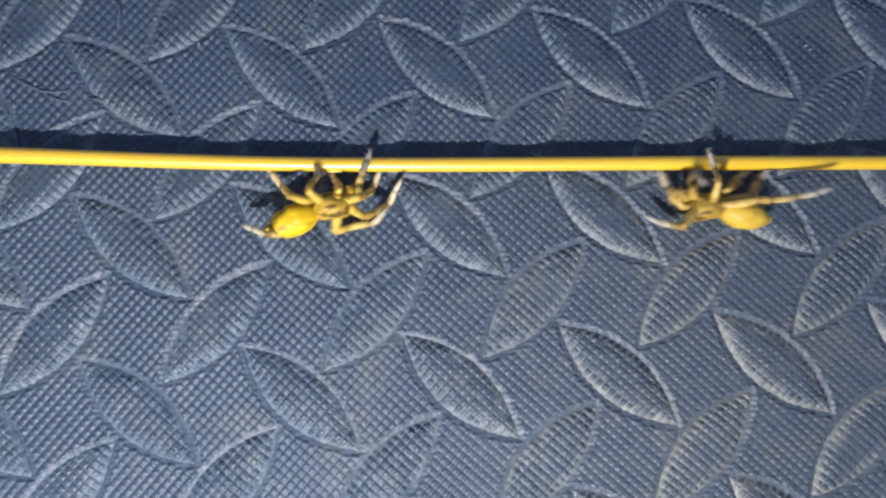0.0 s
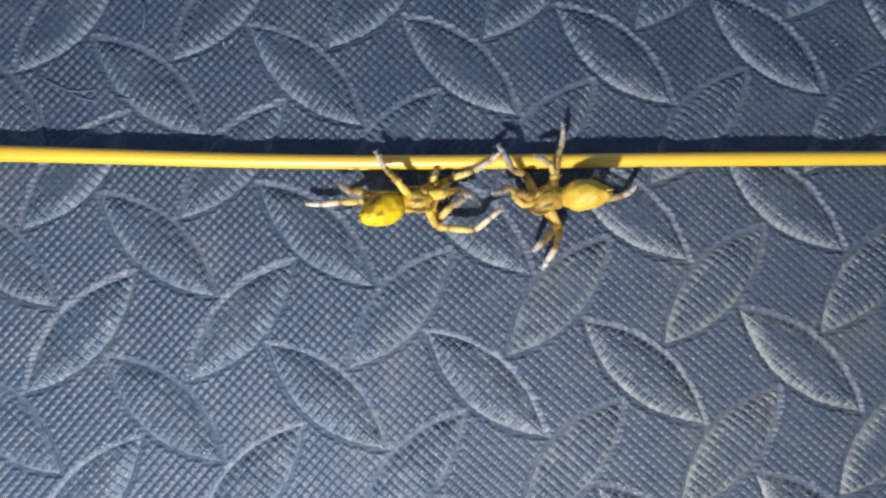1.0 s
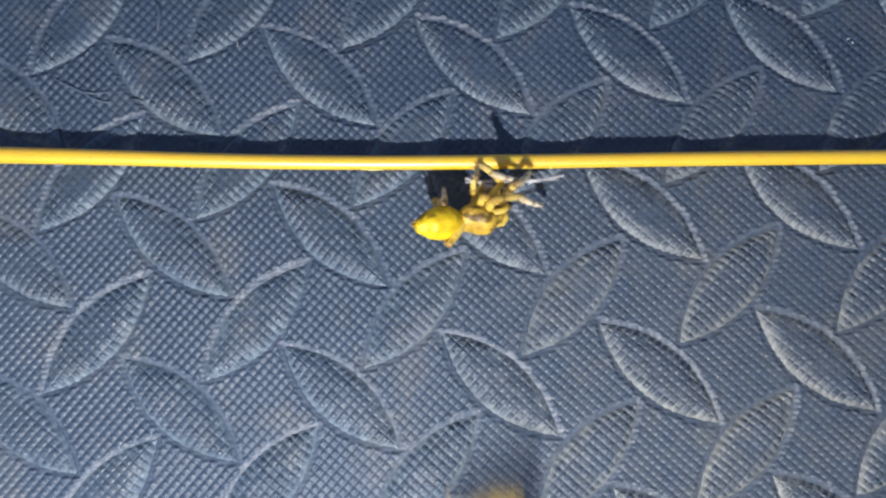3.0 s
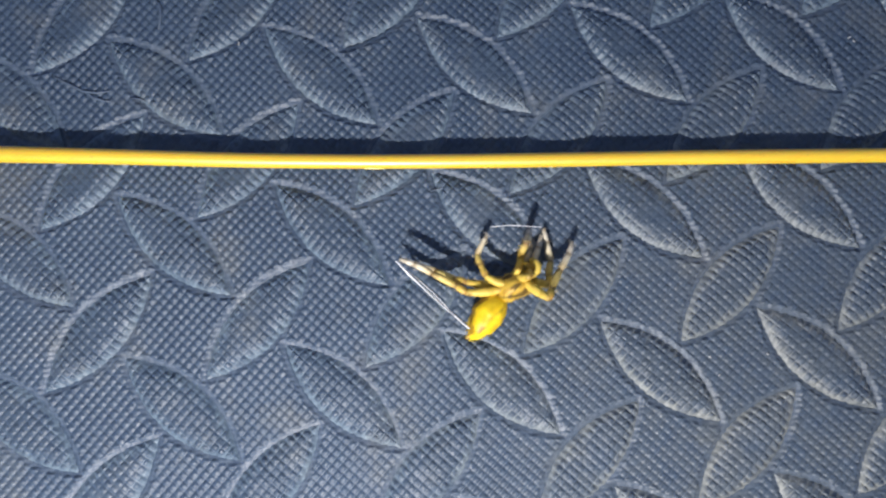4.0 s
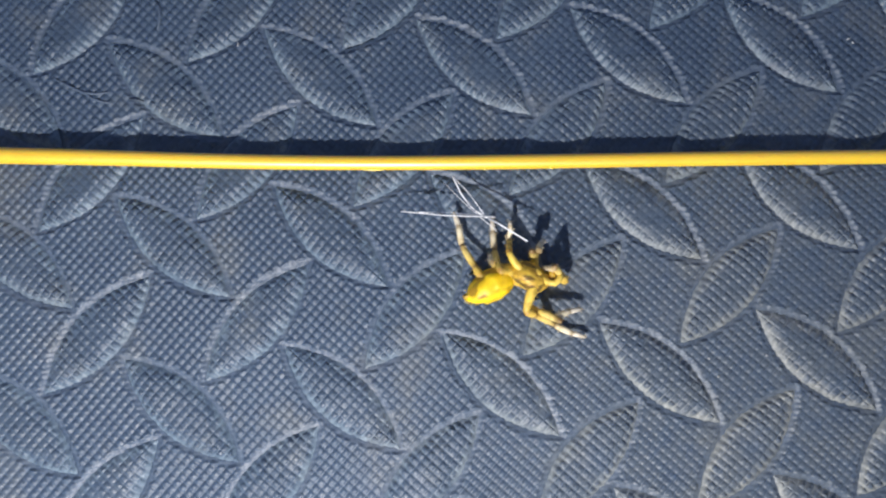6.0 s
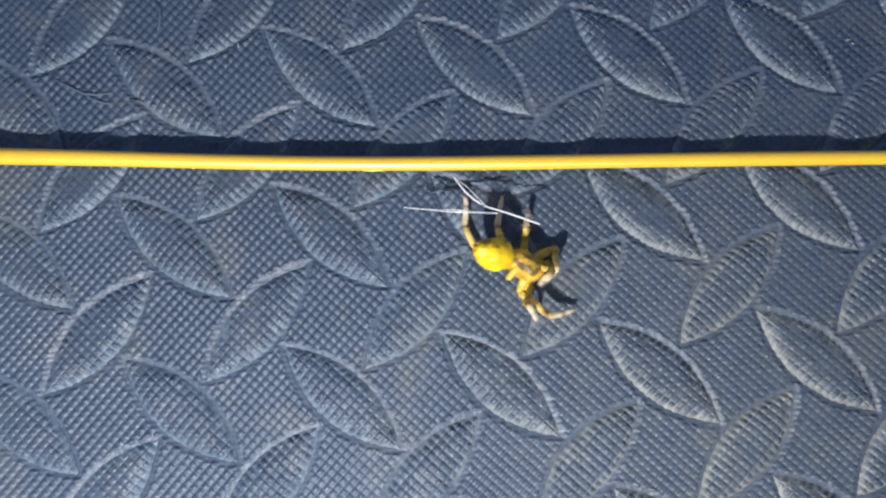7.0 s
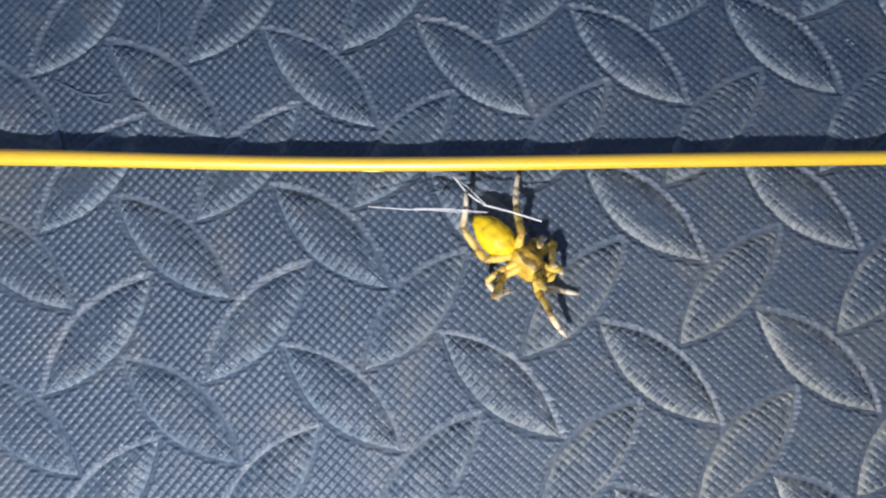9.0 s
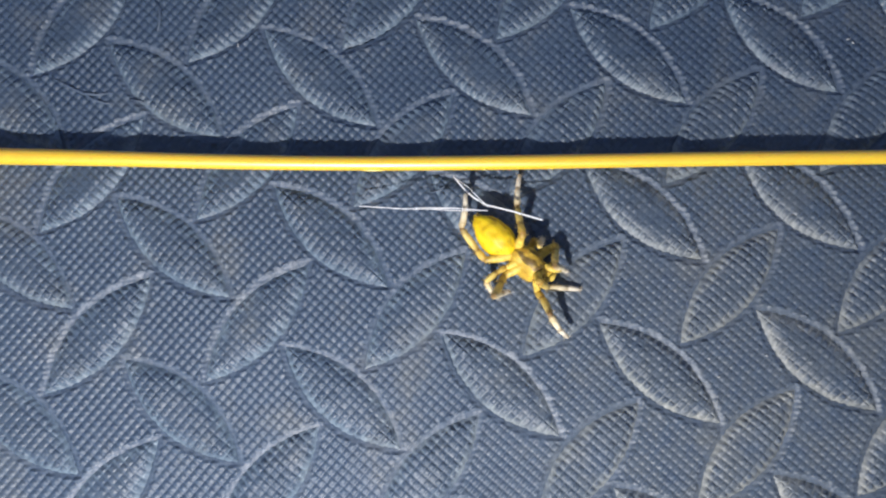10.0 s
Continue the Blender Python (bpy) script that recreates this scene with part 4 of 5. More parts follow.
    yellow(7.3, (14.8, -4.2, 9.3), -32, 16, (9.3, -7.5, 11.7),
        (12.7, -1.5, 5.9, 16.3, -6.3, 2.5, 20.2, -2.5, -0.3), (9.4, -5.3, 10, 13.6, -9.5, 6.9, 15.8, -3.9, 7), (11.1, -5.3, 7.9, 12.1, -1.5, 10.2, 11.5, -5.6, 9.5), (7.2, -5, 10.1, 5, -1.5, 15.6, 3.5, -1.5, 21.5),
        (12.6, -7.4, 6, 18, -3.8, 3.4, 23.1, -1.5, 1), (13.3, -2.8, 15.3, 13.2, -8.1, 19.4, 14.2, -4.3, 24), (19, -3, 10.8, 17.8, -7.3, 11.4, 17.5, -3.3, 12.6), (11.8, -9.2, 9.1, 11.3, -3.5, 13.1, 10.5, -1.5, 18.8))
    yellow(7.5, (15.5, -4.2, 8.5), -30, 22, (9.8, -4.3, 13),
        (14.6, -1.7, 3.9, 17.3, -7.7, 1.9, 22, -4.1, 0.7), (11.9, -1.5, 7.7, 14.5, -7.6, 8.8, 18, -3.1, 10.6), (11.5, -5.2, 7.7, 12.5, -1.5, 5.3, 13.5, -4.9, 7.6), (7.9, -4.8, 9.1, 3.9, -5.4, 14.7, 4.5, -4.4, 20.7),
        (17.1, -9, 5.9, 19, -2.5, 4.7, 25, -1.5, 5), (14.1, -8.3, 9.8, 17.1, -2.7, 11.9, 21.9, -1.5, 15.3), (15.9, -1.5, 13.3, 16.6, -5.9, 13.4, 18.5, -2.6, 11.7), (12.6, -7.3, 14.2, 12.2, -2.6, 19.2, 13.5, -1.5, 25.1))
    yellow(8.0, (15.5, -4.2, 8.5), -30, 22, (9.8, -4.3, 13),
        (15.4, -1.5, 3.6, 17.7, -7.8, 2.1, 22.2, -3.8, 3.2), (12.3, -10, 11.3, 13.6, -4.1, 14.1, 14.8, -9.7, 12.2), (11.6, -5.2, 7.5, 9.5, -1.7, 5.5, 12.1, -5, 4.9), (7.9, -4.8, 9.1, 4.1, -5.4, 14.9, 4.5, -3.4, 20.7),
        (16.7, -8.4, 4.5, 19.6, -2.8, 1.7, 25.4, -1.5, 3.1), (19.7, -1.5, 13.5, 19.4, -7.3, 10.1, 20.6, -1.8, 8.1), (16.5, -2.9, 13.2, 17.4, -7.1, 11.8, 19.4, -3.4, 11), (13.7, -8.4, 13.1, 13.1, -3.7, 18.1, 13.8, -2.5, 24.1))
    yellow(8.5, (15.5, -4.2, 8.5), -30, 22, (9.7, -4.3, 13),
        (16, -1.5, 3.4, 18.2, -7.4, 0.7, 22.5, -3.2, -0.4), (12.3, -10, 11.2, 13.4, -4.1, 14.2, 14.7, -9.7, 12.4), (11.7, -5.2, 7.4, 9.3, -2.2, 5, 12.7, -1.5, 2.7), (7.9, -4.8, 9, 4.1, -5.4, 14.7, 4.5, -3.9, 20.6),
        (17.2, -8.4, 4.5, 19.1, -1.9, 3.7, 25.2, -1.5, 3.6), (20, -1.5, 13.2, 19.6, -7, 9.4, 20.1, -1.5, 7), (17.2, -1.5, 12.8, 17.9, -5.8, 11.8, 18.2, -2.4, 14.2), (13.9, -8.5, 12.9, 13.4, -4, 18.1, 13.9, -2.7, 24))
    yellow(9.0, (15.5, -4.2, 8.1), -30, 28, (9.8, -4.3, 12.7),
        (17.7, -1.5, 2.8, 19.2, -7, -1, 22.5, -3.8, -5), (11.3, -4.3, 5.6, 9.1, -9.5, 2, 12.5, -4.6, 3), (11.8, -5, 7.1, 8.4, -3.3, 4.7, 10.7, -1.5, 1.6), (8, -4.7, 8.5, 4.1, -5.2, 14.1, 4.7, -6.2, 20.1),
        (17.1, -8.7, 4.5, 19.1, -2.2, 3.5, 25.1, -1.5, 2.6), (20.8, -1.5, 11.8, 19.7, -6.7, 7.6, 22.3, -1.5, 6.1), (17, -1.5, 12.3, 17.6, -5.7, 10.8, 18.6, -2.2, 12.9), (14.3, -8.2, 12.9, 13.8, -3.8, 18.1, 14.3, -2.5, 24.1))
    yellow(9.5, (15.5, -4.2, 8), -30, 28, (9.8, -4.3, 12.6),
        (18, -1.5, 2.7, 19.8, -6.4, -1.8, 23.8, -4.2, -5.8), (11.3, -4.3, 5.5, 9.1, -9.5, 2, 12.5, -4.6, 2.9), (11.8, -5.1, 7, 8.2, -5.4, 4.3, 9.7, -2.1, 2.2), (8, -4.7, 8.4, 4, -5.2, 14, 4.7, -6.1, 20),
        (17.2, -8.7, 4.4, 19.3, -2.2, 3.6, 25.3, -1.5, 2.7), (21, -1.5, 11.4, 19.9, -6.7, 7.4, 22.6, -1.5, 6.2), (17, -1.5, 12.2, 17.6, -5.7, 10.8, 18.6, -2.1, 12.7), (14.3, -8.3, 12.7, 13.9, -3.9, 18, 14.4, -2.7, 23.9))
    yellow(10.0, (15.5, -4.2, 8), -30, 28, (9.8, -4.3, 12.6),
        (17.7, -1.5, 2.7, 19.2, -6.9, -1.3, 22.7, -3.8, -5.3), (11.3, -4.3, 5.5, 9.1, -9.5, 1.9, 12.4, -4.6, 2.8), (11.7, -5, 7, 8.1, -5.6, 4.5, 9.6, -2.5, 2.1), (8, -4.7, 8.4, 3.9, -5.2, 13.9, 4.6, -6.2, 19.9),
        (17.1, -8.7, 4.4, 19.5, -2.3, 3.6, 25.5, -1.5, 3.3), (21.1, -1.5, 11.3, 20.1, -6.6, 7.1, 23.3, -1.5, 6.5), (17, -1.5, 12.2, 17.6, -5.7, 10.7, 18.6, -2.1, 12.6), (14.4, -8.3, 12.5, 14, -4.1, 17.9, 14.5, -2.8, 23.9))
    animate(yellow_spider, 1)
    tan(0.0, (54.1, -4.6, 18.5), 177, -20, (61.4, -4.1, 17.2),
        (48.5, -9.5, 14.2, 49, -2.7, 15.2, 43.5, -5, 16.5), (52.9, -1.5, 22.6, 51.2, -7.9, 23.3, 53.8, -3, 25.4), (54.9, -9.5, 22.1, 55.6, -6, 24.9, 54.9, -4.9, 28.9), (61.9, -9.2, 19.1, 68.8, -9.5, 19.7, 74.7, -9.5, 21.3),
        (48.5, -8.8, 20.4, 48.3, -2.2, 22.1, 47.1, -1.1, 28), (50.5, -8.8, 20.9, 53.6, -3.1, 22.8, 52.7, -9.1, 22.6), (58.6, -5.1, 21.6, 61.5, -2.4, 23.8, 64.2, -1.1, 26.7), (62, -6.4, 20.3, 65.4, -1.5, 23.8, 68.9, -1.1, 28.8))
    tan(0.2, (43.1, -4.6, 18), 180, -20, (49.8, -5.8, 15.9),
        (39.5, -9.5, 12.6, 36.1, -6.2, 17.6, 33.1, -3.3, 22), (43.3, -1.5, 22.1, 37.7, -4.8, 20.4, 34.7, -1.5, 24.4), (47.5, -8.2, 20.2, 50.7, -9.5, 23.1, 53.8, -9.5, 25.9), (51.1, -8.7, 18.9, 57.3, -7.8, 21.6, 62.2, -5.1, 24.1),
        (38.4, -8.1, 15.4, 35, -4.7, 20.4, 31.9, -1.8, 24.8), (41.6, -9.2, 17.1, 39.3, -4.7, 21.6, 37.2, -1.1, 25.8), (47.5, -3.1, 22, 45.4, -7, 22.5, 45.9, -3.2, 24.2), (48.3, -9.2, 20.7, 50.9, -3.4, 23.6, 54.6, -1.1, 27.8))
    tan(0.5, (28, -4.6, 18), 163, -20, (34.1, -7.1, 15.1),
        (22.6, -9.5, 14.1, 22.4, -2.9, 16.2, 17.4, -2.9, 19.7), (25, -1.5, 21.4, 24.6, -8, 23, 23, -2.6, 24.9), (27.7, -9.5, 21.4, 27.7, -5.8, 23.9, 26.7, -1.9, 25.1), (36.2, -8.1, 18.5, 40.7, -4.7, 22.6, 44.9, -1.1, 25.2),
        (22.5, -8.6, 18.9, 20, -2.3, 18.3, 17, -2.9, 23.6), (23.6, -7.8, 17.6, 21.1, -1.6, 17.1, 18.6, -5, 21.5), (32.5, -1.5, 21.7, 32.2, -5.9, 22.6, 32.2, -2.5, 25), (33.2, -9.5, 19.4, 36.7, -4.4, 22.5, 37.2, -1.1, 27.5))
    tan(0.8, (15.3, -4.6, 19.3), 180, -20, (21.2, -6.4, 16.2),
        (15.3, -9.5, 13.9, 10.8, -4.3, 13.5, 5.6, -1.5, 11.8), (12.5, -1.5, 22.8, 11.6, -8.1, 23.8, 11.2, -4.9, 28.9), (16.4, -3.5, 22.9, 16.2, -7.8, 24.4, 16.9, -4.9, 27.4), (23.7, -6.6, 18.3, 27.1, -1.5, 21.5, 27.8, -7.5, 22.4),
        (14.9, -9.5, 18, 10.8, -4.3, 16.2, 7.6, -7.4, 12), (16.4, -7.3, 15.9, 13.5, -3.7, 20.7, 10.7, -1.1, 25.4), (15.3, -7.7, 21.4, 17.2, -4.9, 24.4, 19.4, -4.9, 27.9), (23.5, -1.5, 21, 22.9, -8.4, 20.5, 25.9, -3.3, 22.2))
    tan(1.0, (21.7, -4.6, 19.1), 190, -20, (28, -7.7, 19.3),
        (18.7, -1.5, 23.5, 15.2, -7.5, 23.8, 12.9, -4.9, 28.8), (24.2, -2.7, 14.7, 22.9, -7.4, 10.1, 21.1, -3, 6.5), (23.6, -3.9, 22.9, 22, -7.7, 24.7, 19.7, -4.9, 26.8), (29.9, -4.4, 19.2, 36.1, -1.5, 20.2, 36.8, -7.5, 21),
        (17.2, -9.5, 19, 15.1, -3.3, 21.3, 11.7, -8.1, 19.5), (23.6, -3, 14.3, 20.4, -7.8, 11, 19.7, -2, 9.9), (23.2, -5.9, 24.1, 24.3, -4.9, 28.3, 24.7, -4.9, 32.5), (29.6, -1.5, 21.9, 29.6, -8.4, 22.2, 31.1, -2.9, 24.5))
    tan(1.2, (20.2, -4.6, 18.7), 178, -20, (26, -8.1, 17.7),
        (16.6, -1.5, 23.3, 14.7, -8.1, 22.6, 13.7, -2.8, 25.5), (22.8, -4.2, 13.6, 20, -9.5, 10.7, 19.5, -3.7, 9.3), (22.2, -9.5, 22.1, 22.9, -5.2, 23.3, 23.8, -1.5, 25), (28.6, -7.6, 18.1, 33.7, -3.1, 19.4, 34.7, -9.1, 19.1),
        (19.9, -3, 13.4, 15.8, -8.6, 13.9, 13, -3.7, 16.3), (22, -8.9, 18.2, 15.3, -9.5, 18.4, 12.5, -4.5, 20.2), (20.3, -7.8, 20, 22, -4.6, 22.6, 23.5, -1.4, 25), (28.5, -1.5, 20.3, 28.2, -8.3, 21.3, 30.7, -3.5, 24))
    tan(1.5, (18.7, -4.6, 18.5), 186, -20, (24.1, -8.3, 17.7),
        (18.1, -1.5, 23.1, 15, -7.7, 23.1, 15.4, -4.9, 28.5), (20.4, -1.6, 15, 20.8, -7.2, 11.4, 20.1, -2.6, 7.7), (18.5, -9.5, 22.2, 21.1, -5.8, 22.4, 22.9, -2.8, 24.8), (27.1, -4.9, 18.6, 33, -1.5, 19.5, 36.2, -6.7, 20.2),
        (14.9, -8.1, 15.2, 13.1, -1.5, 15.6, 9.7, -6.5, 16.7), (18, -1.5, 13.4, 17.7, -8.2, 13.8, 20.5, -2.9, 13.3), (17.9, -7.6, 20.2, 17.9, -3.5, 21.8, 19.8, -1.1, 24.8), (27, -4.8, 19.6, 31.2, -9.5, 22.4, 30.2, -3.8, 24.4))
    tan(1.8, (13.8, -4.6, 19.7), 178, -20, (20, -7.2, 17.9),
        (14.2, -1.5, 15.7, 13.9, -6.9, 11.5, 15, -2.1, 7.9), (13.9, -4.9, 26, 13.2, -9.5, 21.2, 14.8, -6.1, 25.9), (18.2, -8.8, 21.5, 19.1, -4.9, 23.6, 19.9, -1.1, 25.2), (22.2, -7.3, 19.3, 29.1, -7.2, 20, 34.4, -4.3, 21.1),
        (14.4, -9.5, 19.3, 9.1, -5.1, 20.1, 4.2, -1.5, 20.7), (12.6, -8.7, 17.8, 13.6, -9.5, 11.2, 15.3, -4.5, 8.3), (16.2, -4.9, 25, 13.4, -4.9, 28.5, 14.1, -1.8, 25.8), (21.8, -6.3, 20.5, 26.1, -1.5, 22.9, 31.4, -1.1, 26))
    tan(2.0, (11.9, -4.6, 20), 178, -20, (18.2, -6.8, 17.8),
        (8.4, -1.5, 15.8, 5, -7, 13.5, 0, -3.6, 13.8), (14.5, -2.1, 16.6, 14.3, -7.4, 12.5, 12.4, -3.8, 8.2), (12, -2.9, 23, 11.1, -7.1, 24.3, 10.4, -4.9, 27.8), (18.5, -1.5, 19.7, 19.8, -7.4, 16.4, 23.4, -3.6, 19.4),
        (7.4, -9.5, 20.8, 5.7, -3.2, 23, 0.9, -1.1, 26.2), (9.3, -9.3, 20.5, 8.3, -4.9, 25.5, 13.6, -4.9, 28.3), (13.3, -7.7, 22.2, 15, -4.9, 25.3, 15.1, -1.1, 27.1), (16.8, -9.5, 20.3, 20.6, -4, 21.9, 25.2, -1.1, 24.6))
    tan(2.2, (8.1, -4.6, 20.4), 178, -20, (15.1, -6.5, 19.8),
        (10.3, -5.9, 15.2, 4.5, -9.5, 16.3, 3, -4, 18.4), (7.6, -4.3, 14.4, 4, -9.5, 12.2, 2, -3.9, 11.9), (9.9, -4.9, 24.7, 8.7, -9.2, 25.4, 8.3, -5.8, 27.8), (16.5, -7, 19.6, 22.9, -9.5, 19.1, 27.1, -5.2, 20.4),
        (12, -4.9, 25.1, 6.2, -1.5, 23.5, 2, -5, 20.7), (6.8, -9.5, 20.6, 4, -4, 17.9, 1, -7.4, 14), (13.2, -3.8, 22.9, 13, -8.3, 22.9, 13.4, -4.3, 24.3), (16.6, -4.3, 21, 23.1, -2.9, 22.8, 28.6, -1.1, 24.8))
    tan(2.4, (8.2, -4.6, 20.3), 178, -20, (13.5, -8.5, 20.2),
        (5.6, -1.5, 15.9, 7.7, -7.7, 13.6, 9.8, -2.2, 12), (8.7, -2.9, 15.1, 11.5, -9, 14.6, 14.7, -4, 15.4), (9.6, -4.9, 24.7, 8.3, -9.2, 24.4, 7.7, -5.3, 25.7), (16.1, -8.7, 18.8, 19.9, -4.8, 22.9, 24.1, -4.9, 27.4),
        (5.8, -7.2, 27, 4.9, -1.9, 22.7, 3.8, -4.6, 17.3), (8.2, -9.5, 20.3, 5.3, -3.8, 18.3, 2.7, -8.1, 15), (12.3, -4.9, 24.2, 10.9, -9.1, 23.6, 10.7, -5.3, 25.2), (16.5, -1.5, 21.8, 18.1, -8.2, 22.2, 22.2, -4.9, 25.2))
    tan(2.5, (6.4, -5.2, 16.8), 172, -10, (11.3, -9.1, 14.7),
        (2, -1.5, 14.4, 3.8, -7.9, 12.5, 5.4, -2.1, 11.6), (1.7, -2.1, 17.1, -0.1, -8.3, 15.4, -1.5, -3.3, 18.3), (7.7, -4.2, 13.4, 8.9, -8, 11.4, 9.9, -4.1, 10.2), (11.4, -1.5, 20, 7.5, -7.1, 19, 5.5, -1.5, 20.4),
        (1.3, -9.5, 18.1, -1.1, -3.2, 19.5, -2.9, -8.9, 20.1), (2.6, -8.9, 19.2, 0.2, -2.8, 20.1, -1.2, -7.5, 16.7), (5.5, -7.8, 18.9, 7.7, -4, 19.9, 9, -7.6, 18.2), (12.1, -1.5, 22.6, 10.9, -7.2, 19, 13.6, -1.9, 20.1))
    tan(2.7, (7.4, -5.2, 16.4), 185, -20, (11.4, -9.5, 18.1),
        (2.7, -1.5, 13.7, 3.2, -8.3, 12.4, 2.7, -2.2, 11.6), (5, -1.5, 13.8, 6.5, -7.9, 12.6, 7.7, -2.1, 12), (7.3, -3.4, 19.4, 8.4, -7.8, 19.9, 9.7, -4.1, 21.4), (12.5, -2.1, 13.1, 14.2, -8.5, 15.1, 16.6, -3.7, 17.9),
        (2.4, -9.5, 15.3, 8.2, -9.5, 19, 6.9, -3.6, 20), (3.9, -9.5, 16.6, 4.6, -3, 15.2, 2.6, -7.7, 12), (9, -7.7, 20, 10.5, -3.6, 21.1, 11.3, -7.7, 20.8), (14.3, -1.5, 14.3, 13.8, -8.3, 15.1, 15.7, -2.7, 16.5))
    tan(2.9, (7.4, -4.7, 7.4), 185, -20, (11.4, -9, 9.1),
        (2.7, -1, 4.7, 3.2, -7.8, 3.4, 2.7, -1.7, 2.6), (5, -1, 4.8, 6.5, -7.4, 3.6, 7.7, -1.6, 3), (7.3, -2.9, 10.4, 8.4, -7.3, 10.9, 9.7, -3.6, 12.4), (12.5, -1.6, 4.1, 14.2, -8, 6.1, 16.6, -3.2, 8.9),
        (2.4, -9, 6.3, 8.2, -9, 10, 6.9, -3.1, 11), (3.9, -9, 7.6, 4.6, -2.5, 6.2, 2.6, -7.2, 3), (9, -7.2, 11, 10.5, -3.1, 12.1, 11.3, -7.2, 11.8), (14.3, -1, 5.3, 13.8, -7.8, 6.1, 15.7, -2.2, 7.5))
    tan(3.05, (7.4, -6.7, -109.6), 185, -20, (11.4, -11, -107.9),
        (2.7, -3, -112.3, 3.2, -9.8, -113.6, 2.7, -3.7, -114.4), (5, -3, -112.2, 6.5, -9.4, -113.4, 7.7, -3.6, -114), (7.3, -4.9, -106.6, 8.4, -9.3, -106.1, 9.7, -5.6, -104.6), (12.5, -3.6, -112.9, 14.2, -10, -110.9, 16.6, -5.2, -108.1),
        (2.4, -11, -110.7, 8.2, -11, -107, 6.9, -5.1, -106), (3.9, -11, -109.4, 4.6, -4.5, -110.8, 2.6, -9.2, -114), (9, -9.2, -106, 10.5, -5.1, -104.9, 11.3, -9.2, -105.2), (14.3, -3, -111.7, 13.8, -9.8, -110.9, 15.7, -4.2, -109.5))
    tan(3.2, (7.4, -6.7, -254.4), 185, -20, (11.4, -11, -252.8),
        (2.7, -3, -257.1, 3.2, -9.8, -258.4, 2.7, -3.7, -259.3), (5, -3, -257.1, 6.5, -9.4, -258.2, 7.7, -3.6, -258.8), (7.3, -4.9, -251.5, 8.4, -9.3, -251, 9.7, -5.6, -249.5), (12.5, -3.6, -257.8, 14.2, -10, -255.8, 16.6, -5.2, -252.9),
        (2.4, -11, -255.5, 8.2, -11, -251.9, 6.9, -5.1, -250.9), (3.9, -11, -254.3, 4.6, -4.5, -255.6, 2.6, -9.2, -258.8), (9, -9.2, -250.9, 10.5, -5.1, -249.8, 11.3, -9.2, -250), (14.3, -3, -256.6, 13.8, -9.8, -255.8, 15.7, -4.2, -254.3))
    tan(10.0, (7.4, -6.7, -254.4), 185, -20, (11.4, -11, -252.8),
        (2.7, -3, -257.1, 3.2, -9.8, -258.4, 2.7, -3.7, -259.3), (5, -3, -257.1, 6.5, -9.4, -258.2, 7.7, -3.6, -258.8), (7.3, -4.9, -251.5, 8.4, -9.3, -251, 9.7, -5.6, -249.5), (12.5, -3.6, -257.8, 14.2, -10, -255.8, 16.6, -5.2, -252.9),
        (2.4, -11, -255.5, 8.2, -11, -251.9, 6.9, -5.1, -250.9), (3.9, -11, -254.3, 4.6, -4.5, -255.6, 2.6, -9.2, -258.8), (9, -9.2, -250.9, 10.5, -5.1, -249.8, 11.3, -9.2, -250), (14.3, -3, -256.6, 13.8, -9.8, -255.8, 15.7, -4.2, -254.3))
    animate(tan_spider, -1)
    strand(dragline, [
        (0, 5.0, -3.08, 26.75, 22.5, -3.08, 27.02),
        (2.7, 5.0, -3.08, 26.75, 22.5, -3.08, 27.02),
        (3.8, 3.4, -4.4, 5.5, 18.3, -4.6, 7.2, 60),
        (4.0, -7.5, -4.4, 7.9, 4.4, -7.0, -3.1, 80),
        (4.2, -3.0, -4.4, 1.7, 13.1, -4.6, 2.2, 70),
        (4.5, 0.2, -4.4, 21.9, 12.8, -4.0, 7.7, 80),
        (5.0, -0.5, -4.4, 22.4, 15.3, -4.0, 12.2, 80),
        (5.5, 2.5, -4.4, 23.1, 16.2, -7.0, 13.1),
        (5.7, 2.5, -4.4, 23.1, 16.4, -7.0, 10.1),
        (6.8, 2.6, -4.4, 23.2, 20.1, -8.2, 11.6),
        (7.0, 2.6, -4.4, 23.2, 19.2, -8.2, 13.3),
        (7.5, 2.7, -4.4, 23.3, 18.6, -8.2, 14.3),
        (8.0, 2.7, -4.4, 23.3, 18.8, -8.2, 15.2),
        (8.5, 2.7, -4.4, 23.3, 18.8, -8.2, 15.0),
        (9.0, 2.7, -4.4, 23.2, 18.6, -8.2, 14.4),
        (10.0, 2.7, -4.4, 23.1, 18.6, -8.2, 14.6),
    ])
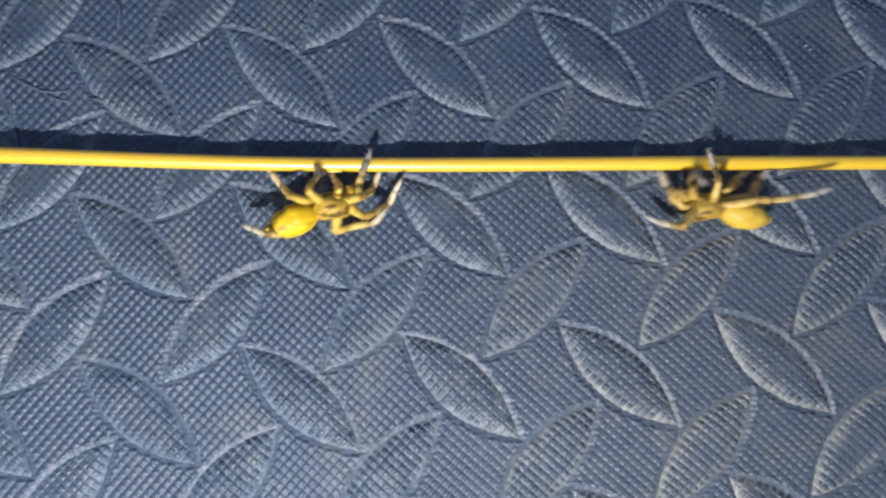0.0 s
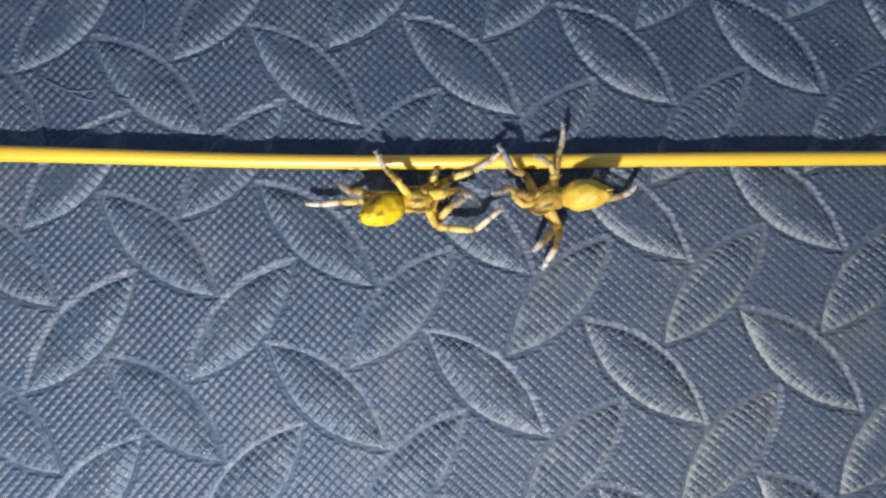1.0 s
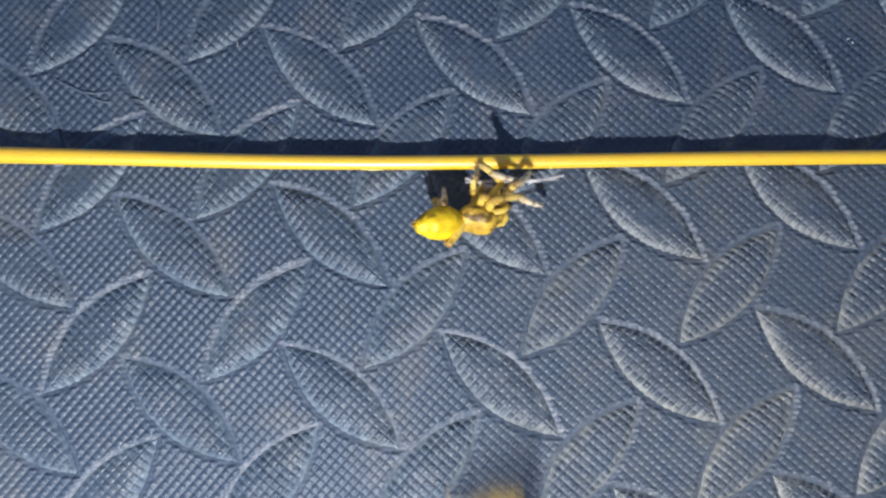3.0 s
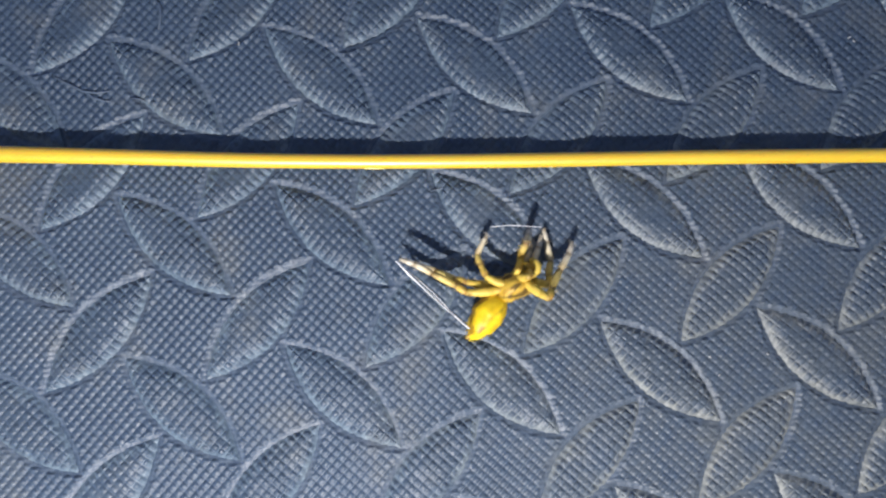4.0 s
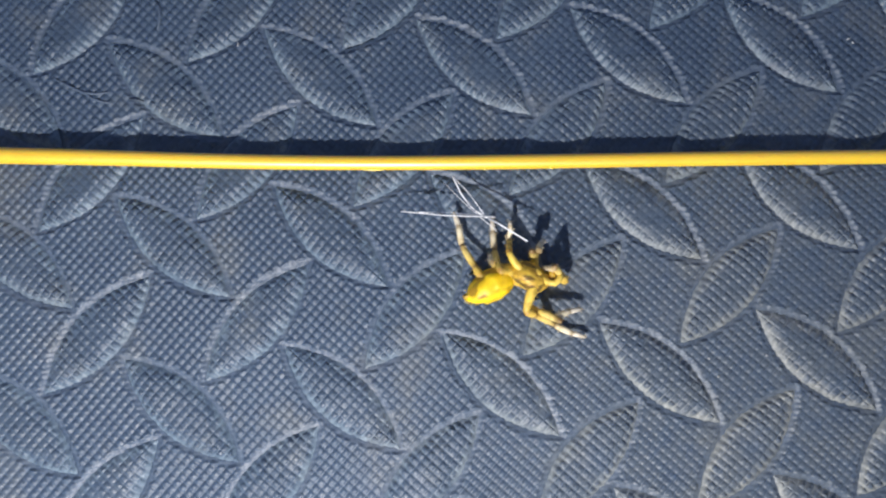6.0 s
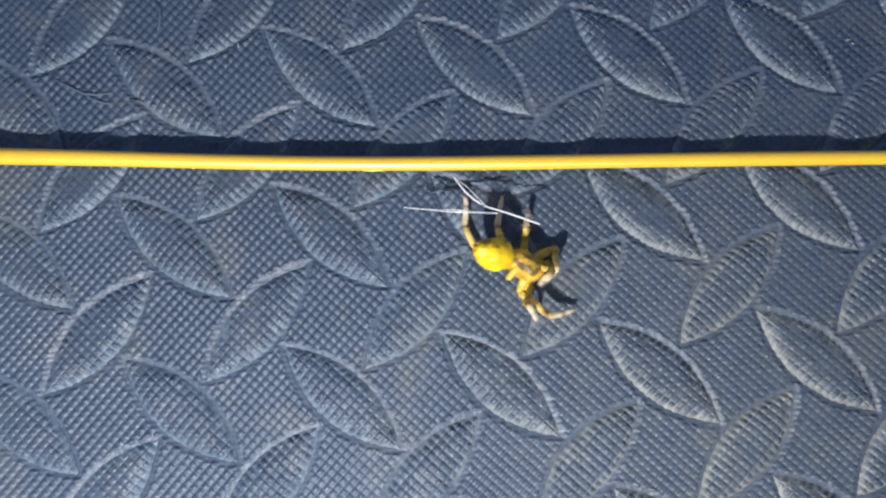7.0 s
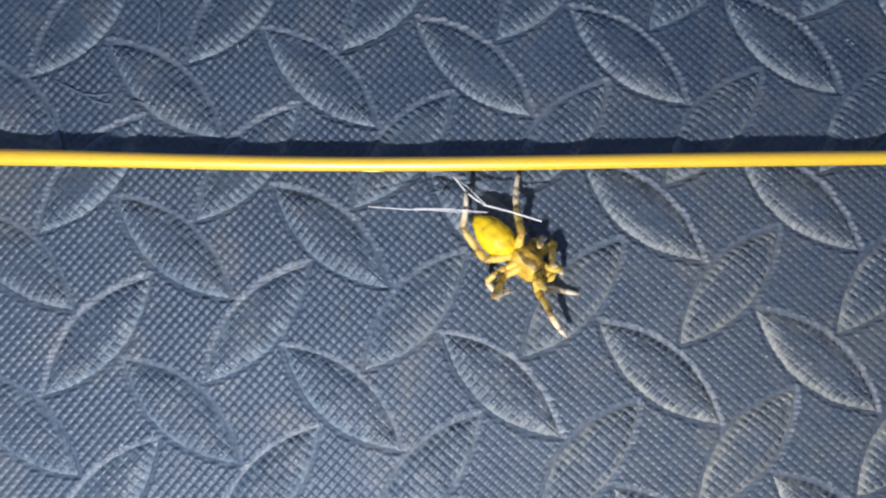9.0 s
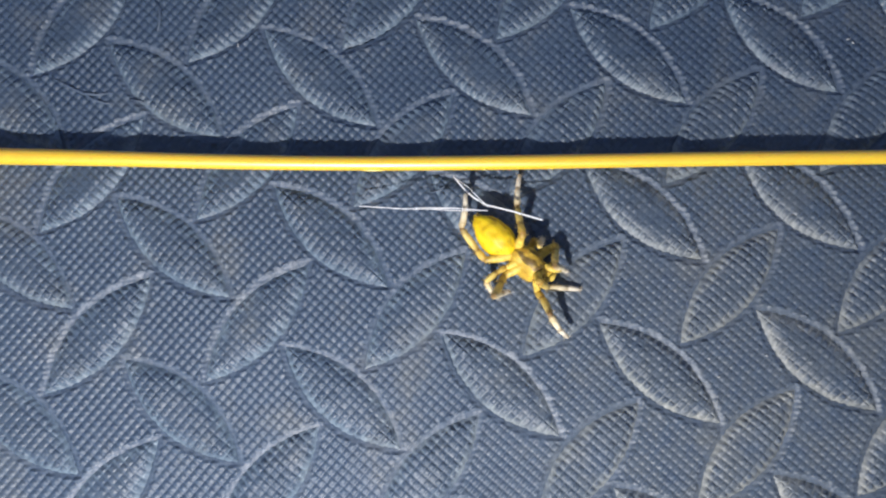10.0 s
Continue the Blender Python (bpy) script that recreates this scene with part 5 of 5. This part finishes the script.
    strand(cross_strand, [
        (0, 5.0, -3.08, 25.90, 21.5, -3.08, 26.15),
        (2.7, 5.0, -3.08, 25.90, 21.5, -3.08, 26.15),
        (3.8, 3.4, -4.4, 5.5, 18.6, -4.6, 7.2),
        (4.0, -7.0, -4.4, 7.5, 4.2, -7.0, -3.0),
        (4.2, -3.0, -4.4, 1.7, 13.1, -4.6, 2.2),
        (4.5, -16.6, -4.4, 19.7, 0.2, -7.0, 19.1),
        (5.0, -17.1, -4.4, 21.9, -0.5, -7.0, 21.8),
        (5.5, 2.5, -4.4, 23.1, 8.8, -7.0, 8.0),
        (5.7, -4.7, -4.4, 16.8, 10.7, -7.0, 15.4),
        (6.8, -7.5, -4.4, 17.5, 9.3, -8.2, 16.2),
        (7.0, -6.0, -4.4, 17.7, 10.6, -8.2, 16.2),
        (7.5, -12.3, -4.4, 18.5, 4.4, -8.2, 17.5),
        (8.0, -10.9, -4.4, 18.4, 5.8, -8.2, 17.4),
        (8.5, -11.2, -4.4, 18.3, 5.5, -8.2, 17.3),
        (9.0, -12.2, -4.4, 17.9, 4.5, -8.2, 16.8),
        (9.5, -13.4, -4.4, 17.8, 3.4, -8.2, 16.8),
        (10.0, -13.8, -4.4, 17.9, 3.0, -8.2, 16.9),
    ])
    strand(slack_strand, [
        (0, 5.0, -3.08, 25.90, 18.0, -3.08, 26.09),
        (2.7, 5.0, -3.08, 25.90, 18.0, -3.08, 26.09),
        (3.8, 3.8, -4.4, 5.5, 17.1, -4.6, 7.2),
        (4.0, -5.6, -4.4, 6.4, 4.2, -7.0, -3.0),
        (4.2, -2.6, -4.4, 1.7, 10.7, -4.6, 2.2),
        (4.5, -13.4, -4.4, 19.6, 0.2, -7.0, 19.1),
        (5.0, 0.3, -4.4, 21.7, 3.6, -7.0, 8.6),
        (5.5, 2.8, -4.4, 17.1, 2.2, -7.0, 4.1),
        (5.7, -3.5, -4.4, 16.7, 9.4, -7.0, 15.5),
        (6.8, -2.5, -4.4, 17.2, 10.6, -8.2, 16.1),
        (7.0, -2.3, -4.4, 17.4, 10.8, -8.2, 16.1),
        (7.5, -3.9, -4.4, 18.2, 9.2, -8.2, 17.3),
        (8.0, -3.5, -4.4, 18.1, 9.5, -8.2, 17.2),
        (9.0, -4.0, -4.4, 17.6, 9.1, -8.2, 16.4),
        (10.0, -4.0, -4.4, 17.6, 9.1, -8.2, 16.6),
    ])
    strand(upper_strand, [
        (0, 5.0, -3.08, 25.90, 18.0, -3.08, 26.09),
        (2.7, 5.0, -3.08, 25.90, 18.0, -3.08, 26.09),
        (3.8, 4.3, -4.4, 5.5, 17.6, -4.6, 7.2),
        (4.0, -6.5, -4.4, 7.1, 2.7, -7.0, -1.8),
        (4.2, -2.1, -4.4, 1.7, 11.2, -4.6, 2.2),
        (4.5, -13.4, -4.4, 19.6, 0.2, -7.0, 19.1),
        (5.0, -0.5, -4.4, 22.4, 10.2, -7.0, 15.1),
        (5.5, 2.7, -4.4, 22.5, 12.1, -7.0, 14.7),
        (5.7, 2.5, -4.4, 23.1, 10.2, -7.0, 12.9),
        (6.8, -3.5, -4.4, 17.2, 9.6, -8.2, 16.1),
        (7.0, -3.0, -4.4, 17.5, 10.1, -8.2, 16.2),
        (7.5, -4.4, -4.4, 18.2, 8.7, -8.2, 17.3),
        (8.0, -3.9, -4.4, 18.1, 9.2, -8.2, 17.2),
        (9.0, -4.2, -4.4, 17.6, 8.9, -8.2, 16.4),
        (10.0, -4.2, -4.4, 17.6, 8.9, -8.2, 16.6),
    ])
    strand(web_strand, [
        (0, 5.0, -3.08, 25.80, 14.0, -3.08, 25.91),
        (0.3, 5.0, -3.08, 25.80, 14.0, -3.08, 25.91),
        (0.5, 5.8, -4.6, 24.7, 14.8, -4.0, 22.4),
        (0.8, 5.0, -3.08, 25.80, 14.0, -3.08, 25.91),
        (2.7, 5.0, -3.08, 25.90, 14.0, -3.08, 26.01),
        (3.8, -7.2, -4.4, 16.2, 2.1, -5.0, 15.4),
        (4.0, 9.1, -4.4, 13.9, 16.4, -7.0, 13.6),
        (4.2, 2.2, -4.4, 13.9, 9.4, -5.0, 14.5),
        (4.5, 1.4, -4.4, 17.9, 9.5, -7.0, 14.7),
        (5.0, 5.4, -4.4, 21.0, 14.3, -7.0, 22.0),
        (5.5, 2.5, -4.4, 23.1, 7.5, -7.0, 14.7),
        (5.7, 2.5, -4.4, 23.1, 9.0, -7.0, 14.0),
        (6.8, 2.6, -4.4, 23.2, 8.5, -8.2, 16.2),
        (7.0, 2.6, -4.4, 23.2, 8.7, -8.2, 16.9),
        (7.5, 2.7, -4.4, 23.3, 8.8, -8.2, 17.1),
        (8.0, 2.7, -4.4, 23.3, 8.8, -8.2, 17.3),
        (9.0, 2.7, -4.4, 23.2, 8.8, -8.2, 17.1),
        (10.0, 2.7, -4.4, 23.1, 8.7, -8.2, 17.1),
    ])


motions()
